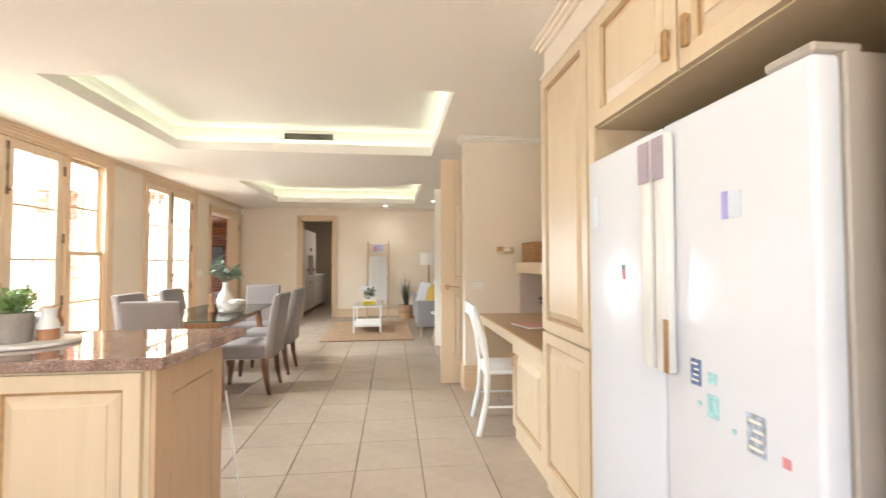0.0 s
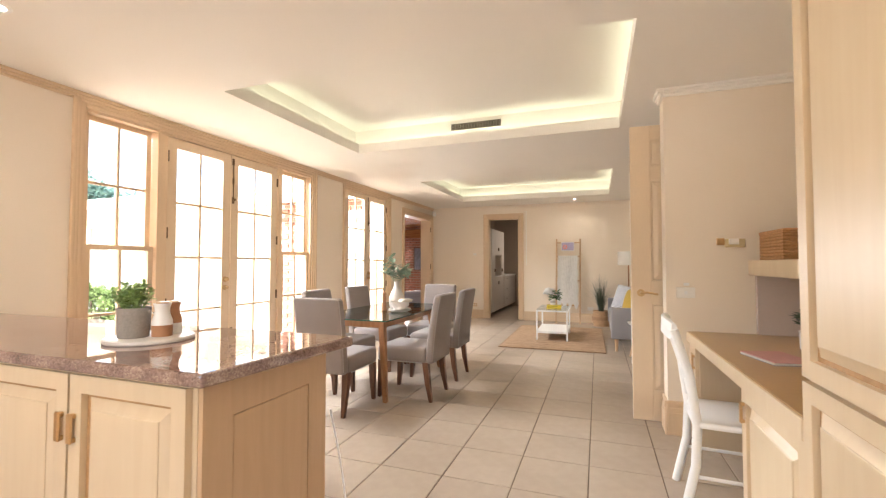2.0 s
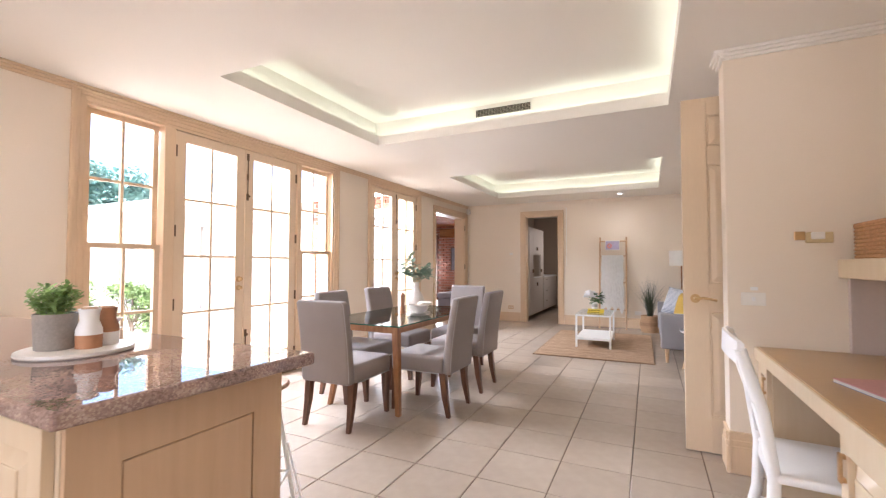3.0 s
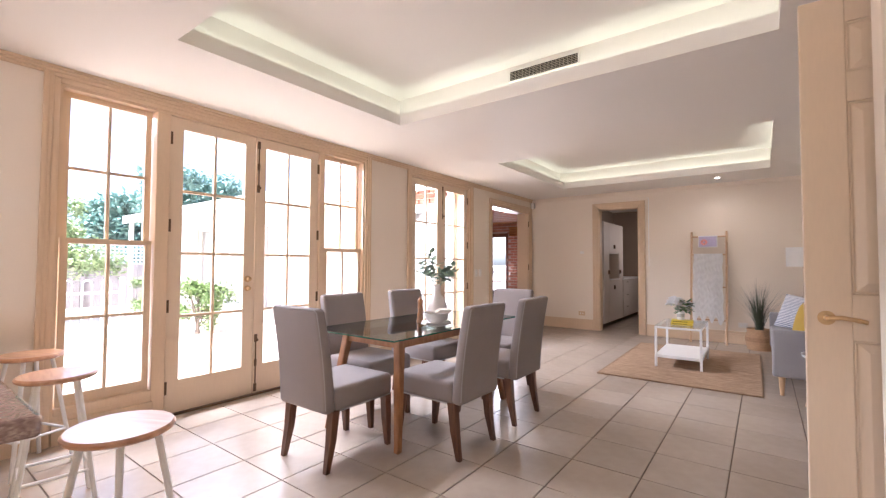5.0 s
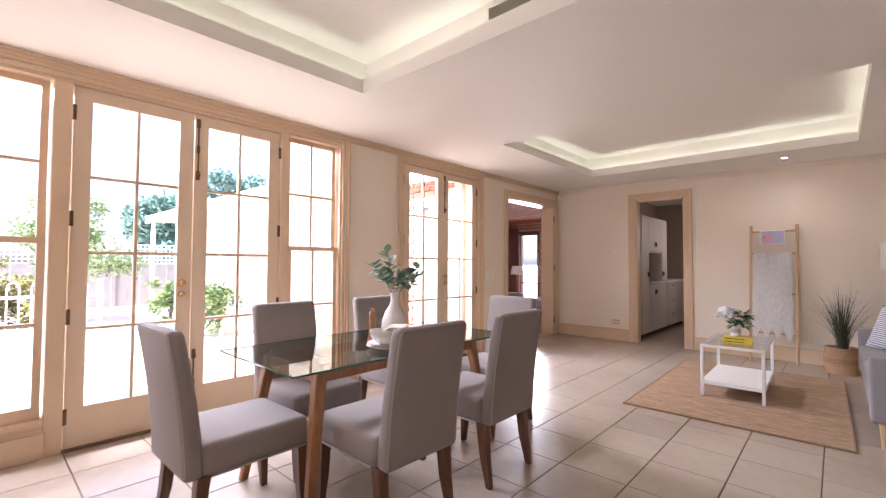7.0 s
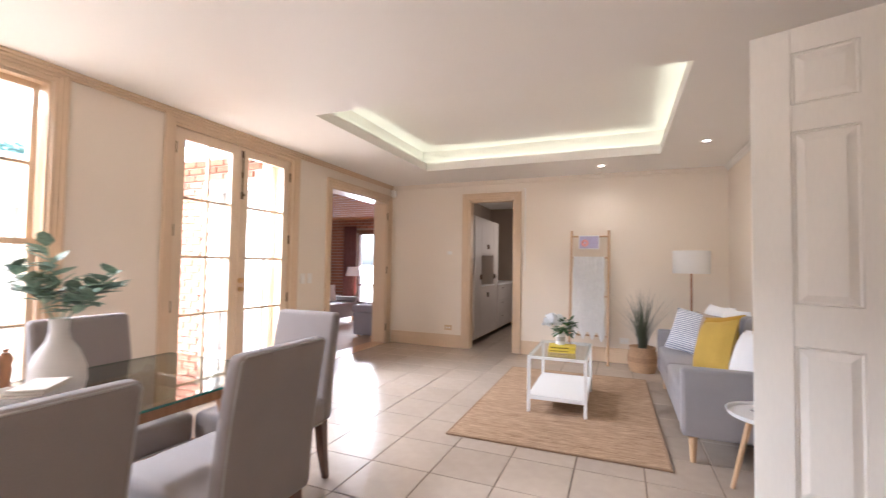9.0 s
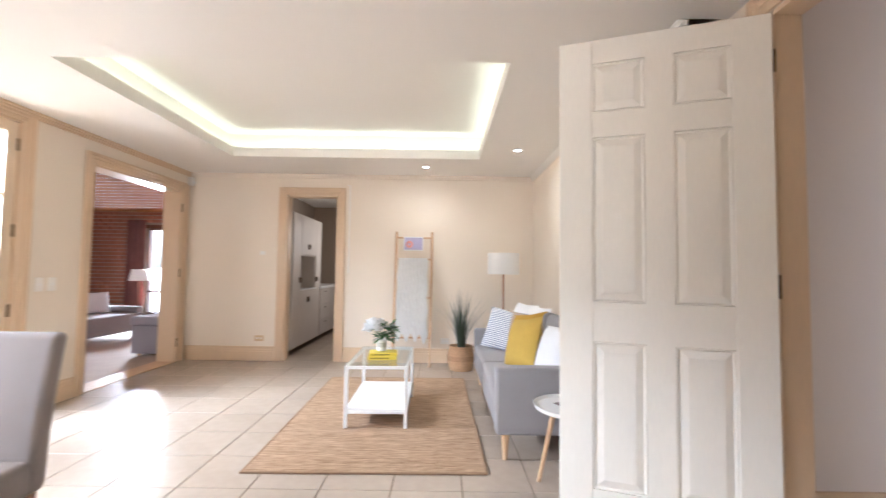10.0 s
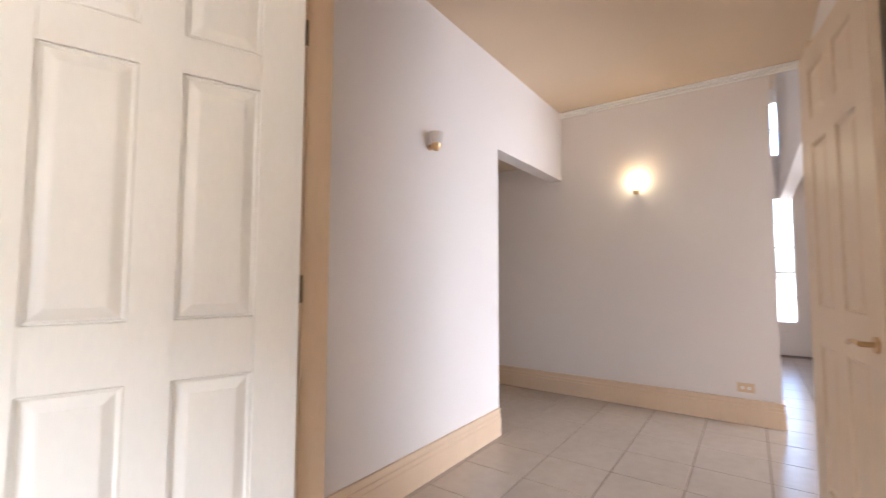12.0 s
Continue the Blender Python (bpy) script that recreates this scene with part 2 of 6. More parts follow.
def lathe(bm, profile, n=24, origin=(0, 0, 0), close=True):
    """A turned shape from (radius, height) pairs."""
    o = Vector(origin)
    rings = []
    for r, z in profile:
        if r < 1e-5:
            rings.append([bm.verts.new(o + Vector((0, 0, z)))])
        else:
            rings.append([bm.verts.new(o + Vector((r * math.cos(a * 2 * math.pi / n), r * math.sin(a * 2 * math.pi / n), z))) for a in range(n)])
    for a, b in zip(rings, rings[1:]):
        for i in range(n):
            j = (i + 1) % n
            if len(a) == 1 and len(b) == 1:
                continue
            if len(a) == 1:
                bm.faces.new((a[0], b[j], b[i]))
            elif len(b) == 1:
                bm.faces.new((a[i], a[j], b[0]))
            else:
                bm.faces.new((a[i], a[j], b[j], b[i]))
    return rings


def tube(bm, pts, r, n=8):
    """One connected round bar along the points."""
    pts = [Vector(p) for p in pts]
    rings, side = [], None
    for i, p in enumerate(pts):
        d = (pts[min(i + 1, len(pts) - 1)] - pts[max(i - 1, 0)]).normalized()
        if side is None:
            side = d.orthogonal()
        side = (side - d * side.dot(d)).normalized()
        up = d.cross(side)
        rings.append([bm.verts.new(p + (side * math.cos(6.28319 * k / n) + up * math.sin(6.28319 * k / n)) * r) for k in range(n)])
    for a, b in zip(rings, rings[1:]):
        for k in range(n):
            bm.faces.new((a[k], a[(k + 1) % n], b[(k + 1) % n], b[k]))
    bm.faces.new(rings[0][::-1])
    bm.faces.new(rings[-1])


def part(name, bm, material, parent=None, label="", smooth=False, m=None):
    """Links a bmesh as one mesh object, under a thing or a part if one is given."""
    me = bpy.data.meshes.new(name)
    bmesh.ops.recalc_face_normals(bm, faces=bm.faces)
    bm.to_mesh(me)
    bm.free()
    if smooth:
        for p in me.polygons:
            p.use_smooth = True
        me.set_sharp_from_angle(angle=radians(38))
    me.materials.append(material)
    ob = new(name, me)
    if parent is not None:
        ob.parent = parent
    if m is not None:
        ob.matrix_basis = m
    if label:
        ob["label"] = label
    return ob


def bx(name, dims, material, parent=None, bevel=0.0, label="", m=None, seg=1):
    bm = bmesh.new()
    box(bm, *dims, bevel=bevel, seg=seg)
    return part(name, bm, material, parent, label, m=m, smooth=seg > 1)


def thing(name, label, category, m=None, group="", kind=""):
    ob = new(name)
    ob.empty_display_size = 0.1
    if m is not None:
        ob.matrix_basis = m
    return tagged(ob, label, category, group, kind)


def struct(ob, label="", category=""):
    return tagged(ob, label, category, kind="structure")


def wall_boxes(bm, axis, f0, f1, a0, a1, z0, z1, holes):
    """A wall whose thickness lies between f0 and f1; axis is the way it runs; holes are (a0, a1, z0, z1)."""
    def put(s, e, b, t):
        if e - s > 1e-4 and t - b > 1e-4:
            if axis == "y":
                box(bm, f0, f1, s, e, b, t)
            else:
                box(bm, s, e, f0, f1, b, t)
    at = a0
    for s, e, b, t in sorted(holes):
        put(at, s, z0, z1)
        put(s, e, z0, b)
        put(s, e, t, z1)
        at = e
    put(at, a1, z0, z1)


def wall(name, axis, f0, f1, a0, a1, z0, z1, holes=(), material=None, label="painted plaster wall"):
    bm = bmesh.new()
    wall_boxes(bm, axis, f0, f1, a0, a1, z0, z1, holes)
    return struct(part(name, bm, material or WALL), label, "wall")

# ---------------------------------------------------------------- large structure
CZ = 2.5
WX, EX, FY, BY = -3.38, 1.27, 10.08, -2.2
bm = bmesh.new()
box(bm, -3.6, 9.4, BY - 0.2, 13.4, -0.12, -0.006)
floor = struct(part("floor", bm, GROUT), "cream glazed floor tiles with dark brown grout", "floor")

wall("wall_west", "y", WX - 0.24, WX, BY, FY + 0.2, -0.1, 3.0, [(2.80, 5.54, 0.0, 2.43), (6.37, 7.78, 0.0, 2.43), (8.49, 9.95, 0.0, 2.23)])
wall("wall_north", "x", FY, FY + 0.14, WX, 1.6, 0, 3.0, [(-2.05, -1.365, 0, 2.215)])
wall("wall_east", "y", EX, EX + 0.14, 6.40, FY, 0, 3.0)
# south window opening is assumed, out of view behind the camera
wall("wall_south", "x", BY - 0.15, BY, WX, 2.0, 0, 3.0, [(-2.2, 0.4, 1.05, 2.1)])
wall("wall_kitchen_east", "y", 1.56, 1.70, BY, 4.35, 0, 3.0)
bm = bmesh.new()
box(bm, 0.715, 1.56, 4.19, 4.36, 0, 3.0)
struct(part("wall_pier", bm, WALL), "cream painted wall end beside the desk", "wall")
# wall with the double doors to the hall
wall("wall_hall_doors", "y", 1.47, 1.60, 4.36, 6.54, 0, 3.3, [(4.46, 6.135, 0, 2.37)])
wall("wall_door_return", "x", 6.40, 6.54, EX, 1.47, 0, 3.0)

# ceiling with two lit recesses
R1, R2 = (-2.345, 0.455, 3.105, 5.015), (-2.355, 0.46, 6.88, 9.162)
bm = bmesh.new()
for y0, y1 in ((BY, R1[2]), (R1[3], R2[2]), (R2[3], FY)):
    box(bm, WX, 1.56, y0, y1, CZ, CZ + 0.02)
for r in (R1, R2):
    box(bm, WX, r[0], r[2], r[3], CZ, CZ + 0.02)
    box(bm, r[1], 1.56, r[2], r[3], CZ, CZ + 0.02)
    x0, x1, y0, y1 = r
    B, T, W, L = CZ + 0.105, CZ + 0.285, 0.10, 0.014
    # low lip, the narrow trough behind it, its back wall and the raised lid
    box(bm, x0 - L, x0, y0 - L, y1 + L, CZ + 0.02, B)
    box(bm, x1, x1 + L, y0 - L, y1 + L, CZ + 0.02, B)
    box(bm, x0, x1, y0 - L, y0, CZ + 0.02, B)
    box(bm, x0, x1, y1, y1 + L, CZ + 0.02, B)
    box(bm, x0 - W, x0 - L, y0 - W, y1 + W, CZ + 0.02, CZ + 0.03)
    box(bm, x1 + L, x1 + W, y0 - W, y1 + W, CZ + 0.02, CZ + 0.03)
    box(bm, x0 - L, x1 + L, y0 - W, y0 - L, CZ + 0.02, CZ + 0.03)
    box(bm, x0 - L, x1 + L, y1 + L, y1 + W, CZ + 0.02, CZ + 0.03)
    box(bm, x0 - W - 0.02, x0 - W, y0 - W, y1 + W, CZ + 0.02, T)
    box(bm, x1 + W, x1 + W + 0.02, y0 - W, y1 + W, CZ + 0.02, T)
    box(bm, x0 - W, x1 + W, y0 - W - 0.02, y0 - W, CZ + 0.02, T)
    box(bm, x0 - W, x1 + W, y1 + W, y1 + W + 0.02, CZ + 0.02, T)
    box(bm, x0 - W, x1 + W, y0 - W, y1 + W, T, T + 0.02)
struct(part("ceiling", bm, CEIL), "white plaster ceiling with two lit recesses", "ceiling")

# fluorescent tubes lying in the troughs
for r in (R1, R2):
    x0, x1, y0, y1 = r
    runs = []
    for k in range(2):
        a, b = x0 + (x1 - x0) * (k + 0.03) / 2, x0 + (x1 - x0) * (k + 0.97) / 2
        runs += [((a, y0 - 0.055), (b, y0 - 0.055)), ((a, y1 + 0.055), (b, y1 + 0.055))]
        a, b = y0 + (y1 - y0) * (k + 0.03) / 2, y0 + (y1 - y0) * (k + 0.97) / 2
        runs += [((x0 - 0.055, a), (x0 - 0.055, b)), ((x1 + 0.055, a), (x1 + 0.055, b))]
    for (ax, ay), (bx_, by_) in runs:
        bm = bmesh.new()
        cyl(bm, (ax, ay, CZ + 0.055), (bx_, by_, CZ + 0.055), 0.013, n=8)
        t = tagged(part("fluorescent_tube", bm, TUBE), "glowing fluorescent tube lying in the ceiling trough", "tube light", "cove tubes")

# hall, side passage and entry beyond the double doors
wall("wall_hall_north", "x", 6.40, 6.54, 1.60, 4.95, 0, 3.3, [(3.515, 4.95, 0, 2.25)], WALLH)
wall("wall_hall_end", "y", 4.95, 5.09, 4.60, 9.2, 0, 4.4, [], WALLH)
wall("wall_hall_south", "x", 4.22, 4.36, 1.70, 9.2, 0, 4.4, [(3.42, 9.2, 0, 2.45)], WALLH)
wall("wall_passage", "y", 3.375, 3.515, 6.54, 9.2, 0, 2.6, [], WALLH)
wall("wall_passage_end", "x", 9.2, 9.34, 3.375, 5.09, 0, 2.6, [], WALLH)
wall("wall_entry_far", "y", 9.2, 9.34, 0.8, 6.0, 0, 4.4, [(4.20, 4.46, 0.50, 4.08)], WALLH)
bx("wall_entry_spandrel", (9.2, 9.34, 4.20, 4.46, 2.50, 3.18), WALLH)["kind"] = "structure"
wall("wall_entry_south", "x", 0.66, 0.8, 3.28, 9.34, 0, 4.4, [], WALLH)
wall("wall_entry_west", "y", 3.28, 3.42, 0.8, 4.22, 0, 4.4, [], WALLH)
wall("wall_entry_north", "x", 6.0, 6.14, 5.09, 9.34, 0, 4.4, [], WALLH)
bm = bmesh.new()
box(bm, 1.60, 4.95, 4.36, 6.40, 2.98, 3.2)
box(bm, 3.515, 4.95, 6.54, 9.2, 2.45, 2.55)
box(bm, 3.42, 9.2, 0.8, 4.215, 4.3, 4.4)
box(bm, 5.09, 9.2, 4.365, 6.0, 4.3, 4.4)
struct(part("ceiling_hall", bm, CEILH), "plaster hall ceiling tinted with warm sconce light", "ceiling")

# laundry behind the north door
# the unlit room's dimness is put into this dark brown wall colour
LAUN = mat("laundry_wall_dimmed", (0.34, 0.27, 0.21), 0.8, vary=0.03)
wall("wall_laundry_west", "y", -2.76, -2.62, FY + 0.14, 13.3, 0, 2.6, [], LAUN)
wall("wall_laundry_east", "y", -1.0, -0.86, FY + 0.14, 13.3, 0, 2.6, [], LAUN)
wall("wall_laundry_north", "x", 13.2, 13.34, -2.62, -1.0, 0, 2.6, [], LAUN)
bm = bmesh.new()
box(bm, -2.76, -0.86, FY + 0.14, 13.34, 2.5, 2.6)
struct(part("ceiling_laundry", bm, CEIL), "plain laundry ceiling", "ceiling")

# floor tiles
PX, PY, TX, TY = 0.398, 0.411, 0.187, 5.535


def tile_mesh(x, y):
    c, h, k = 0.0022, PX / 2 - 0.0028, PY / 2 - 0.0028
    ends = ((-1, -1), (1, -1), (1, 1), (-1, 1))
    lo = [(x + u * h, y + v * k, -0.006) for u, v in ends]
    up = [(x + u * h, y + v * k, -0.0022) for u, v in ends]
    tp = [(x + u * (h - c), y + v * (k - c), 0) for u, v in ends]
    f = [(8, 9, 10, 11)]
    for i in range(4):
        j = (i + 1) % 4
        f += [(i, j, 4 + j, 4 + i), (4 + i, 4 + j, 8 + j, 8 + i)]
    return lo + up + tp, f


def architrave(bm, axis, face, a0, a1, top, w=0.105, d=0.03, out=1, bottom=0.0):
    """Moulded casing round an opening on the wall face; it steps from a thick outer band to a thin inner one."""
    def put(s, e, b, t, k):
        lo, hi = sorted((face, face + out * k))
        if axis == "y":
            box(bm, lo, hi, s, e, b, t, bevel=min(0.006, (e - s) * 0.2, (t - b) * 0.2), seg=2)
        else:
            box(bm, s, e, lo, hi, b, t, bevel=min(0.006, (e - s) * 0.2, (t - b) * 0.2), seg=2)
    for u, v, k in ((0.0, 0.42, d * 0.55), (0.40, 0.72, d * 0.78), (0.70, 1.0, d)):
        put(a0 - v * w, a0 - u * w, bottom, top + v * w, k)
        put(a1 + u * w, a1 + v * w, bottom, top + v * w, k)
        put(a0 - u * w, a1 + u * w, top + u * w, top + v * w, k)


def skirting(name, axis, face, out, runs, h=0.19, material=None):
    bm = bmesh.new()
    for s, e in runs:
        for z0, z1, k in ((0, h * 0.66, 0.022), (h * 0.64, h * 0.80, 0.017), (h * 0.78, h * 0.91, 0.012), (h * 0.9, h, 0.016)):
            lo, hi = sorted((face, face + out * k))
            if axis == "y":
                box(bm, lo, hi, s, e, z0, z1, bevel=0.003)
            else:
                box(bm, s, e, lo, hi, z0, z1, bevel=0.003)
    return struct(part(name, bm, material or TRIM), "moulded peach-cream skirting board", "baseboard")


def cornice(name, axis, face, out, runs, z=CZ, material=None):
    bm = bmesh.new()
    for s, e in runs:
        for a, b, k in ((0.0, 0.018, 0.05), (0.016, 0.036, 0.034), (0.034, 0.055, 0.018)):
            lo, hi = sorted((face, face + out * k))
            if axis == "y":
                box(bm, lo, hi, s, e, z - b, z - a, bevel=0.004)
            else:
                box(bm, s, e, lo, hi, z - b, z - a, bevel=0.004)
    return struct(part(name, bm, material or CEIL), "narrow moulded ceiling cornice", "trim")


skirting("baseboard_west", "y", WX, 1, [(2.40, 2.69), (5.65, 6.26), (7.89, 8.38)])
skirting("baseboard_north", "x", FY, -1, [(WX + 0.03, -2.16), (-1.255, EX)])
skirting("baseboard_east", "y", EX, -1, [(6.40, FY)])
skirting("baseboard_pier", "y", 0.715, -1, [(4.165, 4.36)], h=0.24)
skirting("baseboard_pier_front", "x", 4.19, -1, [(0.69, 0.845)], h=0.24)
skirting("baseboard_hall_north", "x", 6.40, -1, [(1.74, 3.515)], h=0.21)
skirting("baseboard_hall_end", "y", 4.95, -1, [(4.60, 9.2)], h=0.21)
skirting("baseboard_hall_end_return", "x", 4.60, -1, [(4.928, 5.09)], h=0.21)
cornice("cornice_west", "y", WX, 1, [(BY, FY)], material=TRIM)
cornice("cornice_north", "x", FY, -1, [(WX, EX)], material=WALL)
cornice("cornice_east", "y", EX, -1, [(6.40, FY)])
cornice("cornice_pier", "x", 4.19, -1, [(0.715, 1.56)])
cornice("cornice_pier_end", "y", 0.715, -1, [(4.14, 4.36)])
cornice("cornice_hall_end", "y", 4.95, -1, [(4.36, 6.40)], z=2.98)
for nm, ax, face, a0, a1, top, o in (("trim_french_doors", "y", WX, 2.80, 5.54, 2.40, 1), ("trim_garden_doors", "y", WX, 6.37, 7.78, 2.40, 1),
                                     ("trim_lounge_opening", "y", WX, 8.49, 9.93, 2.23, 1), ("trim_laundry_door", "x", FY, -2.05, -1.365, 2.215, -1),
                                     ("trim_hall_doors", "y", 1.47, 4.46, 6.135, 2.37, -1), ("trim_hall_doors_back", "y", 1.60, 4.46, 6.135, 2.37, 1)):
    bm = bmesh.new()
    architrave(bm, ax, face, a0, a1, top, w=0.105 if top < 2.39 else 0.085, out=o)
    if ax == "y" and face == WX:
        box(bm, WX - 0.235, WX - 0.002, a0 - 0.001, a0 + 0.02, 0, top)
        box(bm, WX - 0.235, WX - 0.002, a1 - 0.02, a1 + 0.001, 0, top)
        box(bm, WX - 0.235, WX - 0.002, a0 + 0.02, a1 - 0.02, top - 0.02, top + 0.02)
    struct(part(nm, bm, TRIM, smooth=True), "moulded peach-cream door casing", "trim")
bm = bmesh.new()
box(bm, -2.05, -2.03, FY + 0.004, FY + 0.136, 0, 2.2)
box(bm, -1.385, -1.365, FY + 0.004, FY + 0.136, 0, 2.2)
box(bm, -2.03, -1.385, FY + 0.004, FY + 0.136, 2.195, 2.215)
struct(part("jamb_laundry", bm, TRIM), "peach-cream painted door jamb", "trim")
bm = bmesh.new()
box(bm, 1.474, 1.596, 6.115, 6.135, 0, 2.36)
box(bm, 1.474, 1.596, 4.46, 4.48, 0, 2.36)
box(bm, 1.474, 1.596, 4.48, 6.115, 2.35, 2.37)
struct(part("jamb_hall", bm, TRIM), "peach-cream painted door jamb", "trim")
bm = bmesh.new()
tube(bm, [Vector((-1.235, FY - 0.004, 2.36)), Vector((-1.205, FY - 0.004, 2.36)), Vector((-1.205, FY - 0.004, 1.18))], 0.006, 6)
tagged(part("cable_conduit", bm, WHITE), "thin white cable conduit beside the door casing", "conduit")


# glazed leaves and sashes
def glazed(name, y0, y1, z0, z1, x, stile, toprail, botrail, rows, parent, cols=2, depth=0.042):
    """A glazed leaf or sash in the west wall, with a wooden frame, glazing bars and single panes."""
    bm = bmesh.new()
    d = depth / 2
    ring(bm, "y", x - d, x + d, y0, y1, z0, z1, stile, botrail, toprail)
    part(name, bm, DOORP if botrail > 0.15 else TRIM, parent)
    gy0, gy1, gz0, gz1 = y0 + stile, y1 - stile, z0 + botrail, z1 - toprail
    b = 0.011
    for i in range(1, cols):
        yy = gy0 + (gy1 - gy0) * i / cols
        bx("glazing_bar", (x - 0.015, x + 0.015, yy - b, yy + b, gz0, gz1), TRIM, parent, 0.003)
    for j in range(1, rows):
        zz = gz0 + (gz1 - gz0) * j / rows
        bx("glazing_bar", (x - 0.013, x + 0.013, gy0, gy1, zz - b, zz + b), TRIM, parent, 0.003)
    for i in range(cols):
        for j in range(rows):
            pn = bx("pane", (x - 0.002, x + 0.002, gy0 + (gy1 - gy0) * i / cols + 0.004, gy0 + (gy1 - gy0) * (i + 1) / cols - 0.004,
                             gz0 + (gz1 - gz0) * j / rows + 0.004, gz0 + (gz1 - gz0) * (j + 1) / rows - 0.004), GLASS, parent)
            pn.visible_shadow = False


def hinge(parent, x, y, z, h=0.10, axis="y"):
    bm = bmesh.new()
    cyl(bm, (x, y, z - h / 2), (x, y, z + h / 2), 0.008, n=8)
    if axis == "y":
        box(bm, x - 0.003, x + 0.003, y - 0.016, y + 0.016, z - h / 2, z + h / 2)
    else:
        box(bm, x - 0.016, x + 0.016, y - 0.003, y + 0.003, z - h / 2, z + h / 2)
    part("hinge", bm, DARKMETAL, parent, "dark bronze hinge")


def bolt(parent, x, y, z0, z1, knob):
    bm = bmesh.new()
    cyl(bm, (x, y, z0), (x, y, z1), 0.006, n=8)
    box(bm, x - 0.006, x + 0.002, y - 0.014, y + 0.014, z0, z0 + 0.07, bevel=0.002)
    box(bm, x - 0.006, x + 0.002, y - 0.014, y + 0.014, z1 - 0.07, z1, bevel=0.002)
    box(bm, x - 0.006, x + 0.002, y - 0.012, y + 0.012, (z0 + z1) / 2 - 0.03, (z0 + z1) / 2 + 0.03, bevel=0.002)
    bmesh.ops.create_uvsphere(bm, u_segments=10, v_segments=6, radius=0.013, matrix=Matrix.Translation((x + 0.02, y, knob)))
    part("surface_bolt", bm, DARKMETAL, parent, "aged brass surface bolt")


def knobs(parent, x, y, z):
    bm = bmesh.new()
    for dz, r in ((0, 0.03), (-0.085, 0.026)):
        cyl(bm, (x, y, z + dz), (x + 0.012, y, z + dz), r, n=16)
        cyl(bm, (x + 0.012, y, z + dz), (x + 0.03, y, z + dz), 0.010, n=10)
        bmesh.ops.create_uvsphere(bm, u_segments=14, v_segments=8, radius=r * 0.72, matrix=Matrix.Translation((x + 0.042, y, z + dz)) @ Matrix.Diagonal((0.6, 1, 1, 1)))
    part("door_knob", bm, BRASS, parent, "polished brass knob and lock", smooth=True)


XD = WX - 0.045
unit = struct(thing("window_1", "", ""), "tall cream french doors between two sash windows, closed", "french doors")
for s0, s1 in ((2.82, 3.38), (4.97, 5.52)):
    glazed("lower_sash", s0 + 0.012, s1 - 0.012, 0.24, 1.37, XD + 0.002, 0.042, 0.038, 0.075, 2, unit, depth=0.036)
    glazed("upper_sash", s0 + 0.012, s1 - 0.012, 1.335, 2.385, XD - 0.045, 0.042, 0.045, 0.036, 2, unit, depth=0.036)
    bm = bmesh.new()
    box(bm, WX - 0.14, WX + 0.012, s0 - 0.0, s1 + 0.0, 0.19, 0.24, bevel=0.008, seg=2)
    box(bm, WX - 0.12, WX - 0.002, s0, s1, 0.02, 0.19)
    box(bm, WX - 0.002, WX + 0.018, s0 - 0.01, s1 + 0.01, 0.0, 0.155, bevel=0.004)
    part("window_sill", bm, TRIM, unit, smooth=True)
bm = bmesh.new()
for a, b in ((3.38, 3.475), (4.905, 4.97)):
    box(bm, WX - 0.16, WX - 0.002, a, b, 0, 2.38, bevel=0.004)
box(bm, WX - 0.16, WX - 0.01, 2.83, 5.51, 2.382, 2.40)
part("window_frame", bm, TRIM, unit)
for d0, d1, hy, ky in ((3.48, 4.20, 3.48, 4.135), (4.204, 4.90, 4.90, None)):
    glazed("door_leaf", d0 + 0.002, d1 - 0.002, 0.015, 2.375, XD, 0.098, 0.085, 0.255, 4, unit)
    for z in (0.22, 0.86, 1.5, 2.2):
        hinge(unit, XD + 0.026, hy, z)
    if ky:
        knobs(unit, XD + 0.021, ky, 1.06)
bolt(unit, XD + 0.028, 4.228, 1.86, 2.34, 1.9)
bolt(unit, XD + 0.028, 4.228, 0.03, 0.55, 0.5)
bx("threshold", (WX - 0.15, WX + 0.01, 3.47, 4.91, 0.0005, 0.014), DARKMETAL, unit, 0.003)

unit2 = struct(thing("window_2", "", ""), "narrow cream french doors with glazing bars, closed", "french doors")
for d0, d1, hy in ((6.395, 7.072, 6.393), (7.076, 7.757, 7.76)):
    glazed("door_leaf", d0, d1, 0.015, 2.375, XD, 0.098, 0.085, 0.255, 4, unit2)
    for z in (0.22, 0.86, 1.5, 2.2):
        hinge(unit2, XD + 0.026, hy, z)
knobs(unit2, XD + 0.021, 7.11, 1.06)
bolt(unit2, XD + 0.028, 7.098, 1.86, 2.34, 1.9)
bx("threshold", (WX - 0.15, WX + 0.01, 6.39, 7.76, 0.0005, 0.014), DARKMETAL, unit2, 0.003)
lo = struct(thing("door_3", "", ""), "hinges of the lounge doorway on its cream jamb", "door hinges")
for z in (0.25, 1.15, 2.0):
    hinge(lo, WX + 0.004, 9.935, z, 0.11)


